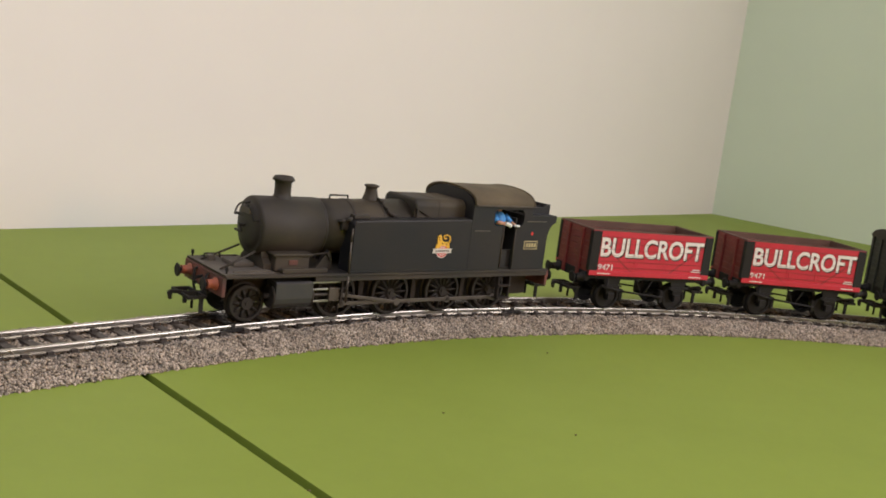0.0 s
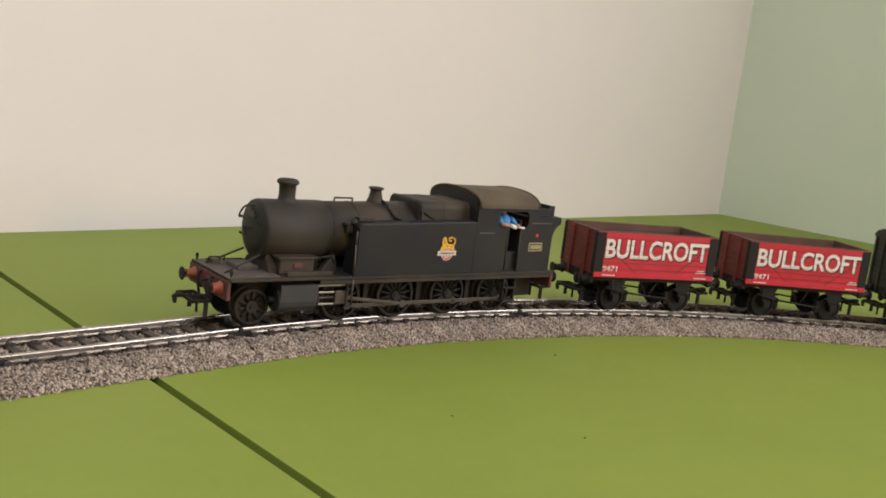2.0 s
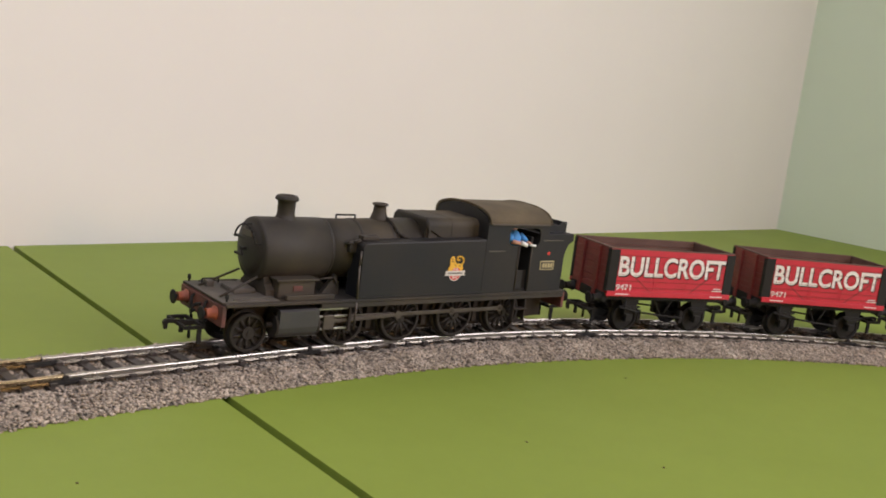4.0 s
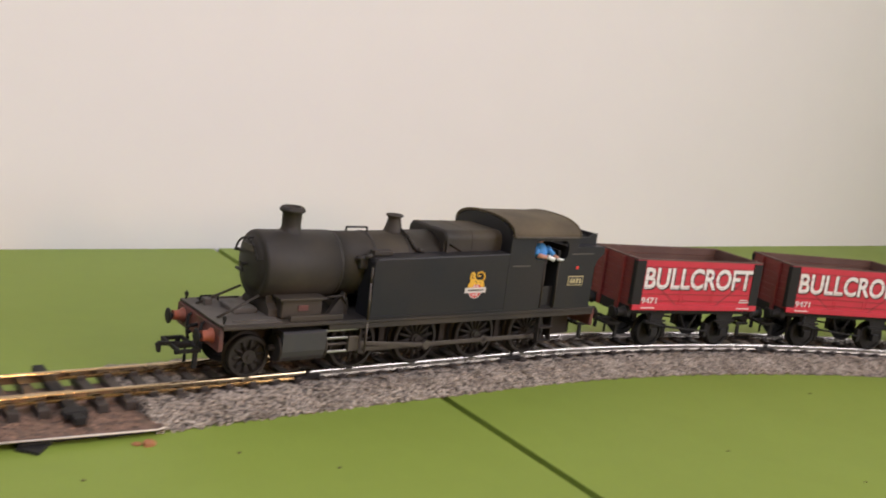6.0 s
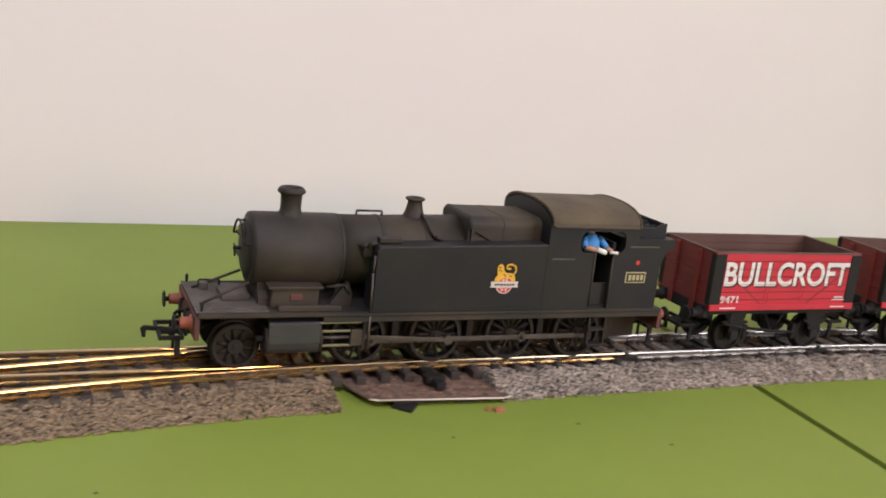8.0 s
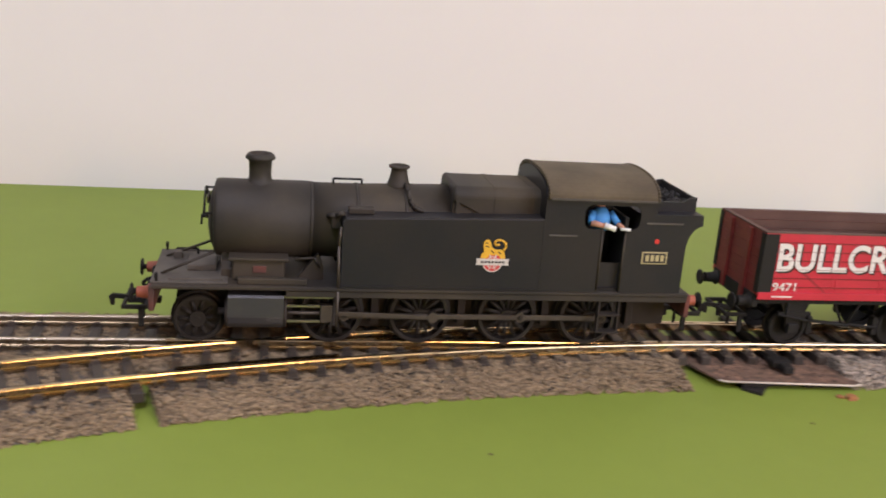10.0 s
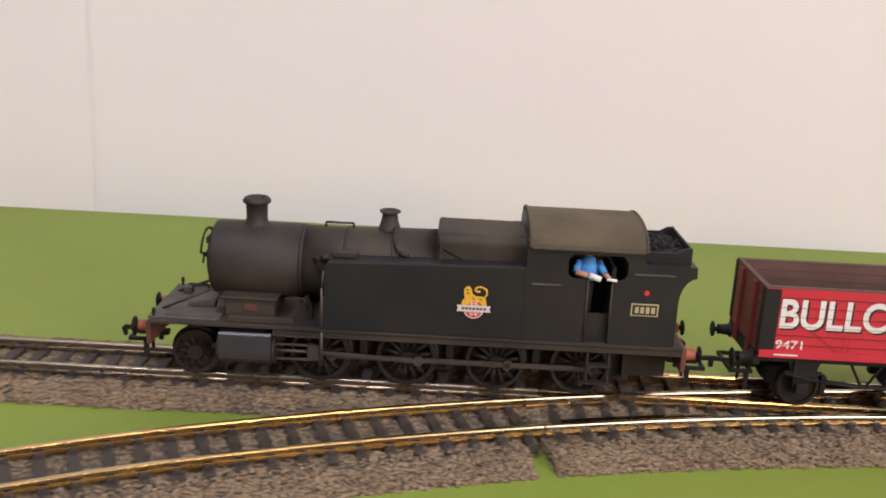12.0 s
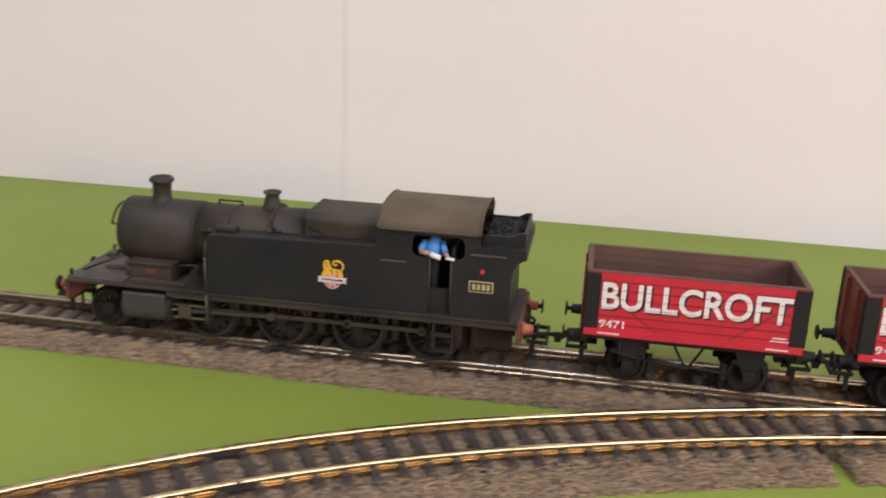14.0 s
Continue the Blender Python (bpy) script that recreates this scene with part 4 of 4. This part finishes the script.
        emblem = part("emblem", flat_disc(-13.0, 26.4, 2.85, y, 0.10 * s), EMBLEM_WHITE, loco, "small painted crest in yellow, red and white")
        part("crest_disc", flat_disc(-13.0, 26.4, 2.55, y + 0.10 * s, 0.04 * s), EMBLEM_RED, emblem)
        part("crest_ring", flat_disc(-13.0, 26.4, 1.75, y + 0.14 * s, 0.03 * s), EMBLEM_WHITE, emblem)
        part("crest_hub", flat_disc(-13.0, 26.4, 1.5, y + 0.17 * s, 0.03 * s), EMBLEM_RED, emblem)
        for k in range(8):
            bm = bmesh.new()
            c, d = math.cos(math.pi * k / 4 + 0.39), math.sin(math.pi * k / 4 + 0.39)
            prism(bm, [(-13 + 0.5 * c - 0.13 * d, 26.4 + 0.5 * d + 0.13 * c), (-13 + 2.4 * c - 0.13 * d, 26.4 + 2.4 * d + 0.13 * c), (-13 + 2.4 * c + 0.13 * d, 26.4 + 2.4 * d - 0.13 * c), (-13 + 0.5 * c + 0.13 * d, 26.4 + 0.5 * d - 0.13 * c)], y, y + 0.23 * s)
            part("crest_spoke", bm, EMBLEM_WHITE, emblem)
        bm = bmesh.new()
        prism(bm, [(-13 + u, v) for u, v in ((-4.7, 25.5), (-4.2, 25.6), (4.2, 25.6), (4.7, 25.5), (4.4, 26.5), (4.7, 27.4), (-4.7, 27.4), (-4.4, 26.5))], y, y + 0.26 * s)
        part("crest_bar", bm, EMBLEM_WHITE, emblem)
        for k in range(7):
            bm = bmesh.new()
            x = -16.4 + k * 1.0
            box(bm, x, x + 0.72, min(y, y + 0.30 * s), max(y, y + 0.30 * s), 26.2, 26.8)
            part("crest_writing", bm, LOCO_CHASSIS, emblem)
        bm = bmesh.new()
        body = [(-3.5, 0.0), (-3.3, 1.2), (-2.6, 1.9), (-2.9, 3.2), (-2.9, 4.5), (-2.3, 5.3), (-1.4, 5.4), (-0.9, 4.7), (-0.5, 3.3), (0.4, 2.6), (2.2, 2.6), (3.1, 2.0), (3.4, 1.0), (3.5, 0.0), (2.3, 0.0), (1.6, 0.9), (-0.9, 1.0), (-1.8, 0.0)]
        prism(bm, [(-13.0 - u, 27.5 + v) for u, v in body], y, y + 0.2 * s)
        tube(bm, [(-13.0 - u, y, 27.5 + v) for u, v in ((2.8, 2.2), (3.5, 3.3), (3.2, 4.6), (2.0, 5.3), (0.7, 5.2), (0.1, 4.5), (0.7, 3.8), (1.6, 4.0))], 0.34, seg=6)
        part("crest_beast", bm, EMBLEM_YELLOW, emblem)
        for u0, v0, u1, v1 in ((-2.3, 3.6, -1.3, 3.2), (-2.4, 4.5, -1.6, 4.3), (-0.6, 2.4, 0.1, 1.6), (1.4, 1.9, 2.2, 1.4)):
            bm = bmesh.new()
            tube(bm, [(-13.0 - u0, y + 0.1 * s, 27.5 + v0), (-13.0 - u1, y + 0.1 * s, 27.5 + v1)], 0.19, seg=6)
            part("crest_line", bm, LETTER_BLACK, emblem)
        bm = bmesh.new()
        box(bm, -63.9, -56.3, min(y, y + 0.25 * s), max(y, y + 0.25 * s), 26.9, 30.5, 0.08)
        plate = part("number_plate", bm, PLATE_BRASS, loco, "small black plate with a brass rim")
        bm = bmesh.new()
        box(bm, -63.5, -56.7, min(y, y + 0.3 * s), max(y, y + 0.3 * s), 27.25, 30.15)
        part("plate_field", bm, LETTER_BLACK, plate)
        for i in range(4):
            bm = bmesh.new()
            x = -57.9 - i * 1.5
            box(bm, x - 0.5, x + 0.5, min(y, y + 0.36 * s), max(y, y + 0.36 * s), 27.8, 29.6)
            part("plate_bar", bm, PLATE_BRASS, plate)
        part("route_spot", flat_disc(-60.3, 33.6, 0.72, y, 0.12 * s), DOT_RED, loco, "small red painted spot")
    return loco


def flat_disc(x, z, r, y, t):
    bm = bmesh.new()
    lathe(bm, [(r, y), (r, y + t)], origin=(x, 0, z), axis="Y", seg=28)
    bmesh.ops.recalc_face_normals(bm, faces=bm.faces)
    return bm


def build_gear(loco):
    """Axles and rods that turn with the wheels."""
    gear = {"drive": [], "rods": [], "con": [], "cross": []}
    for x in DRIVERS:
        gear["drive"].append(wheelset(loco, x, R_DRIVE, 14, 11.2, CRANK))
    gear["pony"] = wheelset(loco, 66.5, R_PONY, 10, 11.0, hub=2.2, backed=True)
    for s in (1, -1):
        bm = bmesh.new()
        a, b = DRIVERS[0], DRIVERS[-1]
        box(bm, b, a, 12.4 * s - 0.35, 12.4 * s + 0.35, -0.75, 0.75, 0.15)
        for x in DRIVERS:
            lathe(bm, [(1.45, 12.4 * s - 0.45), (1.45, 12.4 * s + 0.45)], origin=(x, 0, 0), axis="Y", seg=18)
            lathe(bm, [(0.6, 12.4 * s), (0.6, 12.4 * s + 0.8 * s)], origin=(x, 0, 0), axis="Y", seg=10)
        bmesh.ops.recalc_face_normals(bm, faces=bm.faces)
        gear["rods"].append(part("coupling_rod", bm, ROD_STEEL, loco, "dull steel coupling rod"))
        bm = bmesh.new()
        box(bm, 0, 29.5, 13.3 * s - 0.3, 13.3 * s + 0.3, -0.65, 0.65, 0.15)
        for x, r in ((0, 1.5), (29.5, 1.1)):
            lathe(bm, [(r, 13.3 * s - 0.42), (r, 13.3 * s + 0.42)], origin=(x, 0, 0), axis="Y", seg=18)
        gear["con"].append(part("connecting_rod", bm, ROD_STEEL, loco, "dull steel connecting rod"))
        bm = bmesh.new()
        box(bm, -2.2, 2.2, 13.2 * s - 1.0, 13.2 * s + 1.0, -2.6, 2.6, 0.3)
        rod(bm, (2, 13.2 * s, 0), (14, 13.2 * s, 0), 0.5, seg=10)
        gear["cross"].append(part("crosshead", bm, ROD_STEEL, loco, "steel crosshead and piston rod"))
    return gear


def build_figure():
    """The small painted driver: one plain shape."""
    bm = bmesh.new()
    # legs coloured black for the dark of the doorway
    lathe(bm, [(1.6, 19.2), (1.8, 27), (2.2, 35.6)], origin=(-44.2, 11.6, 0), seg=16, mat=3)
    lathe(bm, [(2.4, 35.6), (3.2, 37.5), (3.0, 40.0), (1.8, 41.6), (0.8, 42.2)], origin=(-44.2, 12.2, 0), seg=20, mat=0)
    lathe(bm, [(0.8, 41.8), (1.5, 42.6), (1.7, 43.8), (1.3, 45.0), (0.5, 45.4)], origin=(-44.2, 11.6, 0), seg=16, mat=1)
    rod(bm, (-41.4, 13.0, 40.6), (-40.6, 15.6, 38.2), 1.15, 0.95, seg=10, mat=0)
    rod(bm, (-40.6, 15.6, 38.2), (-44.8, 17.0, 37.6), 0.95, 0.7, seg=10, mat=1)
    rod(bm, (-46.8, 13.0, 40.6), (-48.4, 15.6, 38.2), 1.15, 0.95, seg=10, mat=0)
    rod(bm, (-48.4, 15.6, 38.0), (-49.6, 17.2, 37.4), 0.75, 0.6, seg=10, mat=1)
    rod(bm, (-44.0, 17.2, 38.0), (-47.2, 17.4, 37.0), 0.9, 0.8, seg=10, mat=2)
    rod(bm, (-48.8, 17.4, 37.1), (-51.6, 17.6, 36.9), 0.45, 0.45, seg=8, mat=2)
    ob = part("driver_figurine", bm, [SHIRT_BLUE, FIGURE_PINK, FIGURE_WHITE, IRON_BLACK])
    return tagged(ob, "tiny painted driver figurine in blue leaning from the cab", "figurine")


def writing(text, size, mat, parent, x, z, y, width=None, thick=0.0, extrude=0.06):
    """Words lettered along a side, read from the left of the vehicle."""
    cu = bpy.data.curves.new("lettering", "FONT")
    cu.body, cu.size, cu.extrude, cu.offset = text, size * MM, extrude * MM, thick * MM
    cu.align_x = "LEFT"
    cu.materials.append(mat)
    ob = new("lettering", cu)
    bpy.context.view_layer.update()
    k = 1.0 if width is None else width * MM / ob.dimensions.x
    ob.parent = parent
    ob.matrix_basis = pose(x * MM, y * MM, z * MM, 90, 0, 180) @ Matrix.Diagonal((k, 1, 1, 1))
    return ob


WAGON_HALF, WAGON_W = 32.6, 14.6


def running_gear(wagon, half, z_sole=14.2):
    """Solebars, axle guards, springs, brake lever, buffers and couplings."""
    bm = bmesh.new()
    for s in (1, -1):
        box(bm, -half, half, 12.2 * s - 0.9, 12.2 * s + 0.9, z_sole, 17.2, 0.15)
    for x in (-half + 0.6, half - 0.6):
        box(bm, x - 0.9, x + 0.9, -13.6, 13.6, 13.2, 17.4, 0.15)
    box(bm, -half + 1, half - 1, -10, 10, 15.4, 16.8)
    under = part("underframe", bm, IRON_BLACK, wagon)
    for x in (-18.2, 18.2):
        for s in (1, -1):
            bm = bmesh.new()
            y = 12.6 * s
            prism(bm, [(x - 4.6, 14.4), (x - 1.6, 6.6), (x - 1.6, 4.8), (x + 1.6, 4.8), (x + 1.6, 6.6), (x + 4.6, 14.4)], y - 0.35, y + 0.35)
            box(bm, x - 1.7, x + 1.7, y - 0.9 + 0.4 * s, y + 0.9 + 0.4 * s, 4.8, 8.0, 0.3)
            for i in range(3):
                box(bm, x - 5.2 + i * 1.3, x + 5.2 - i * 1.3, y - 0.6 + 0.3 * s, y + 0.6 + 0.3 * s, 10.9 - i * 0.8, 11.6 - i * 0.8)
            part("axle_guard", bm, IRON_BLACK, under)
    for s in (1, -1):
        bm = bmesh.new()
        for x in (-2.6, 2.6):
            tube(bm, [(x * 1.8, 11.4 * s, 14.4), (x * 0.3, 11.4 * s, 7.4)], 0.42)
        tube(bm, [(-11.5, 11.2 * s, 6.2), (11.5, 11.2 * s, 8.4)], 0.42)
        for x in (-11.2, 11.2):
            box(bm, x - 0.9, x + 0.9, 9.6 * s - 1.4, 9.6 * s + 1.4, 3.6, 9.4, 0.3)
        tube(bm, [(0, 13.6 * s, 7.6), (14, 13.8 * s, 9.2), (24, 13.9 * s, 11.0)], 0.42)
        tube(bm, [(21, 13.7 * s, 14.6), (21, 13.7 * s, 7.0)], 0.38)
        part("brake_gear", bm, IRON_BLACK, under)
    for out in (1, -1):
        for y in (-11.2, 11.2):
            buffer(wagon, out * (half + 0.2), y, 14.6, IRON_BLACK, out, 6.0)
        coupling(wagon, out * (half - 5), out, 8.5)
    axles = []
    for x in (-18.2, 18.2):
        axles.append(wheelset(wagon, x, 6.2, 0, 10.8, 0.0, IRON_BLACK))
    return axles


def build_open_wagon(label):
    wagon = thing("coal_wagon", label, "railway wagon", "wagons of the train")
    h, w, z0, z1 = WAGON_HALF, WAGON_W, 17.2, 36.4
    n = 7
    dz = (z1 - z0) / n
    for s in (1, -1):
        for i in range(n):
            bm = bmesh.new()
            a, b = z0 + i * dz + (0.10 if i else 0), z0 + (i + 1) * dz
            yo, yi = w * s, (w - 1.3) * s
            box(bm, -h + 0.3, h - 0.3, min(yo, yi), max(yo, yi), a, b, 0.09)
            part("side_plank", bm, WAGON_RED, wagon)
        for out in (1, -1):
            bm = bmesh.new()
            x0, x1 = out * (h - 4.4), out * (h + 0.1)
            box(bm, min(x0, x1), max(x0, x1), min(w * s, (w + 0.35) * s), max(w * s, (w + 0.35) * s), z0 + 1.0, z1 - 0.2, 0.1)
            part("corner_plate", bm, IRON_BLACK, wagon, "black corner plate")
        # door with hinges and diagonal straps
        bm = bmesh.new()
        for x in (-8.6, -7.2, 7.2, 8.6):
            box(bm, x - 0.35, x + 0.35, min(w * s, (w + 0.4) * s), max(w * s, (w + 0.13) * s), z0 - 0.6, z0 + 15, 0.04)
        part("door_hinge", bm, WAGON_RED, wagon)
        bm = bmesh.new()
        for x in (7.9, -7.9):
            f = 1 if x > 0 else -1
            prism(bm, [(x + f * 1.4, z0 + 0.6), (x + f * 2.4, z0 + 0.6), (f * (h - 4.6), z0 + 13.6), (f * (h - 4.6), z0 + 14.8)], min(w * s, (w + 0.1) * s), max(w * s, (w + 0.1) * s))
        part("side_strap", bm, WAGON_STRAP, wagon)
        bm = bmesh.new()
        box(bm, -h + 0.2, h - 0.2, min((w + 0.1) * s, (w + 0.75) * s), max((w + 0.1) * s, (w + 0.75) * s), z0 - 1.0, z0 + 1.2, 0.12)
        part("bottom_rail", bm, WAGON_RED, wagon)
        bm = bmesh.new()
        box(bm, -h + 0.2, h - 0.2, min((w - 1.5) * s, (w + 0.1) * s), max((w - 1.5) * s, (w + 0.1) * s), z1, z1 + 0.4, 0.1)
        part("top_capping", bm, WAGON_INSIDE, wagon)
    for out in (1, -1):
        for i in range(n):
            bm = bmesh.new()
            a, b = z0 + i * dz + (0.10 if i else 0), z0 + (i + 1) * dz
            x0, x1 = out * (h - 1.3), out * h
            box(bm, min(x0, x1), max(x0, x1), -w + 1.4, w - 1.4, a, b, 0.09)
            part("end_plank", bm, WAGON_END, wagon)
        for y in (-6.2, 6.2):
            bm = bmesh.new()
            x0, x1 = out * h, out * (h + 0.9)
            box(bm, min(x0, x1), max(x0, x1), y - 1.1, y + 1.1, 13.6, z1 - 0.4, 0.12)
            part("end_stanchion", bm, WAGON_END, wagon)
        for y in (-w + 0.9, w - 0.9):
            bm = bmesh.new()
            x0, x1 = out * h, out * (h + 0.3)
            box(bm, min(x0, x1), max(x0, x1), y - 1.0, y + 1.0, z0 + 1, z1 - 0.2, 0.1)
            part("corner_plate", bm, IRON_BLACK, wagon)
        bm = bmesh.new()
        x0, x1 = out * (h - 1.5), out * (h + 0.1)
        box(bm, min(x0, x1), max(x0, x1), -w, w, z1, z1 + 0.45, 0.1)
        part("top_capping", bm, WAGON_INSIDE, wagon)
    # brown lining
    for i in range(n):
        a, b = z0 + i * dz + (0.12 if i else 0.8), z0 + (i + 1) * dz - (0.02 if i == n - 1 else 0)
        for s in (1, -1):
            bm = bmesh.new()
            box(bm, -h + 1.6, h - 1.6, min((w - 1.3) * s, (w - 1.6) * s), max((w - 1.3) * s, (w - 1.6) * s), a, b)
            part("lining_plank", bm, WAGON_INSIDE, wagon, "bare brown inside plank")
            bm = bmesh.new()
            x0, x1 = s * (h - 1.3), s * (h - 1.6)
            box(bm, min(x0, x1), max(x0, x1), -w + 1.6, w - 1.6, a, b)
            part("lining_plank", bm, WAGON_INSIDE, wagon, "bare brown inside plank")
    bm = bmesh.new()
    box(bm, -h + 1.4, h - 1.4, -w + 1.4, w - 1.4, z0, z0 + 0.8)
    part("wagon_floor", bm, WAGON_INSIDE, wagon, "bare brown wagon floor")
    for s in (1,):
        writing("BULLCROFT", 11.7, LETTER_BLACK, wagon, 27.6, 24.7, w + 0.12, 55.5, 0.32, 0.05)
        writing("BULLCROFT", 11.7, LETTER_WHITE, wagon, 28.2, 25.2, w + 0.2, 55.5, 0.26, 0.05)
        # thin dark strips paint the shade of the plank gaps over the letters
        for i in range(1, n):
            bm = bmesh.new()
            z = z0 + i * dz + 0.05
            box(bm, -h + 4.6, h - 4.6, w + 0.02, w + 0.27, z - 0.07, z + 0.07)
            part("plank_joint_shade", bm, WAGON_END, wagon)
        writing("9471", 3.4, LETTER_WHITE, wagon, 28.0, 18.9, w + 0.12, 7.6, 0.06)
        for x0, x1, z in ((21.5, 28.2, 17.0), (-28.2, -22.6, 19.5), (-27.4, -23.4, 20.4), (-28.2, -21.6, 17.0)):
            yy = w + (0.1 if z > 19 else 0.8)
            bm = bmesh.new()
            box(bm, x0, x1, yy - 0.05, yy + 0.1, z, z + 0.4)
            part("small_print", bm, LETTER_WHITE, wagon, "white bar of small print")
    return wagon, running_gear(wagon, h)


def build_van():
    van = thing("goods_van", "dark grey covered van with an arched roof, last of the train", "railway wagon", "wagons of the train")
    h, w, z0, z1 = 33.0, 14.6, 17.2, 42.0
    n = 9
    dz = (z1 - z0) / n
    for i in range(n):
        bm = bmesh.new()
        a, b = z0 + i * dz + 0.08, z0 + (i + 1) * dz
        box(bm, -h, h, -w, w, a, b, 0.1)
        part("body_plank", bm, VAN_GREY, van)
    for s in (1, -1):
        for x in (-32, -18, -8, 8, 18, 32):
            bm = bmesh.new()
            box(bm, x - 0.8, x + 0.8, min(w * s, (w + 0.7) * s), max(w * s, (w + 0.7) * s), z0 - 0.5, z1, 0.1)
            part("framing_post", bm, VAN_GREY, van)
    for out in (1, -1):
        for y in (-13.4, -5, 5, 13.4):
            x0, x1 = out * h, out * (h + 0.8)
            bm = bmesh.new()
            box(bm, min(x0, x1), max(x0, x1), y - 0.9, y + 0.9, 14, z1 + 1, 0.1)
            part("framing_post", bm, VAN_GREY, van)
    bm = bmesh.new()
    pts = [(15.4 * math.cos(radians(t)), z1 - 0.4 + 5.2 * math.sin(radians(t))) for t in range(0, 181, 10)]
    prism(bm, pts, -h - 1, h + 1, axis="X")
    part("arched_roof", bm, LOCO_GRIME, van)
    return van, running_gear(van, h)


ENGINE = build_engine()
GEAR = build_gear(ENGINE)
FIGURE = build_figure()
WAGONS = [build_open_wagon("red seven-plank open coal wagon with white lettering, behind the engine"), build_open_wagon("red seven-plank open coal wagon with white lettering, before the van"), build_van()]

# ---- how the train runs ----
# seconds and the x, in millimetres, of the engine's middle
RUN = [(0, 2.7), (0.5, 2.6), (1.0, 2.4), (1.5, 2.2), (2.0, 1.4), (2.5, -1.4), (3.0, -7.3), (3.5, -16.3), (4.0, -28.4), (4.5, -43.0), (5.0, -62.4), (5.5, -84.9), (6.0, -111.3), (6.5, -138.8), (7.0, -166.8),
       (7.5, -194.8), (8.0, -222.8), (8.5, -250.8), (9.0, -278.7), (9.5, -306.4), (10.0, -334.1), (10.5, -361.3), (11.0, -388.8), (11.5, -416.0), (12.0, -443.1), (12.5, -471.3), (13.0, -502.5), (13.5, -537.6), (14.0, -575.7)]
# the couplings give a little: seconds, gap of the first wagon behind the engine, and of each next one
SLACK = [(0, 129.5, 86.0), (5.0, 129.0, 84.5), (7.5, 125.5, 81.5), (10.0, 127.2, 81.0), (14.0, 124.6, 80.5)]
LOCO_HALF, WAGON_BASE = 37.0, 18.2


def travelled(t):
    """Distance along the line at t, on a smooth curve through the table."""
    ts, ss = [a for a, b in RUN], [s_of(b) for a, b in RUN]
    i = min(len(ts) - 2, int(t / 0.5 + 1e-9))
    u = (t - ts[i]) / 0.5
    slope = lambda k: (ss[min(k + 1, len(ss) - 1)] - ss[max(k - 1, 0)]) / (min(k + 1, len(ss) - 1) - max(k - 1, 0))
    m0, m1 = slope(i), slope(i + 1)
    return (2 * u**3 - 3 * u**2 + 1) * ss[i] + (u**3 - 2 * u**2 + u) * m0 + (3 * u**2 - 2 * u**3) * ss[i + 1] + (u**3 - u**2) * m1


def on_rails(s, half):
    a, b = main_line(s + half), main_line(s - half)
    return pose((a[0] + b[0]) / 2 * MM, (a[1] + b[1]) / 2 * MM, RAIL_TOP * MM, 0, 0, math.degrees(math.atan2(a[1] - b[1], a[0] - b[0])) % 360)


def behind(t, n):
    """How far the wagon numbered n runs behind the engine at t."""
    for (t0, a0, b0), (t1, a1, b1) in zip(SLACK, SLACK[1:]):
        if t <= t1:
            u = (t - t0) / (t1 - t0)
            u = u * u * (3 - 2 * u)
            return a0 + (a1 - a0) * u + n * (b0 + (b1 - b0) * u)
    return SLACK[-1][1] + n * SLACK[-1][2]


def motions():
    slow = [i * 0.25 for i in range(57)]
    fine = [i * 0.1 for i in range(141)]
    rows = [(t, on_rails(travelled(t), LOCO_HALF)) for t in slow]
    walk(ENGINE, rows)
    walk(FIGURE, rows)
    for n, (wagon, axles) in enumerate(WAGONS):
        walk(wagon, [(t, on_rails(travelled(t) - behind(t, n), WAGON_BASE)) for t in slow])
        for axle in axles:
            x, y, z = axle.location
            walk(axle, [(t, pose(x, y, z, 0, math.degrees((travelled(t) - travelled(0)) / 6.2), 0)) for t in fine])
    x, y, z = GEAR["pony"].location
    walk(GEAR["pony"], [(t, pose(x, y, z, 0, math.degrees((travelled(t) - travelled(0)) / R_PONY), 0)) for t in fine])
    turn = lambda t: (travelled(t) - travelled(0)) / R_DRIVE + 0.5
    for axle in GEAR["drive"]:
        x, y, z = axle.location
        walk(axle, [(t, pose(x, y, z, 0, math.degrees(turn(t)), 0)) for t in fine])
    pin = lambda t: (-CRANK * math.sin(turn(t)), -CRANK * math.cos(turn(t)))
    for bar in GEAR["rods"]:
        walk(bar, [(t, pose(pin(t)[0] * MM, 0, (R_DRIVE + pin(t)[1]) * MM)) for t in fine])
    cross_z = 9.6

    def rod_pose(t):
        px, pz = pin(t)[0] + DRIVERS[1], pin(t)[1] + R_DRIVE
        a = math.asin((cross_z - pz) / 29.5)
        return px, pz, a

    for bar in GEAR["con"]:
        walk(bar, [(t, pose(rod_pose(t)[0] * MM, 0, rod_pose(t)[1] * MM, 0, -math.degrees(rod_pose(t)[2]), 0)) for t in fine])
    for block in GEAR["cross"]:
        walk(block, [(t, pose((rod_pose(t)[0] + 29.5 * math.cos(rod_pose(t)[2])) * MM, 0, cross_z * MM)) for t in fine])


motions()
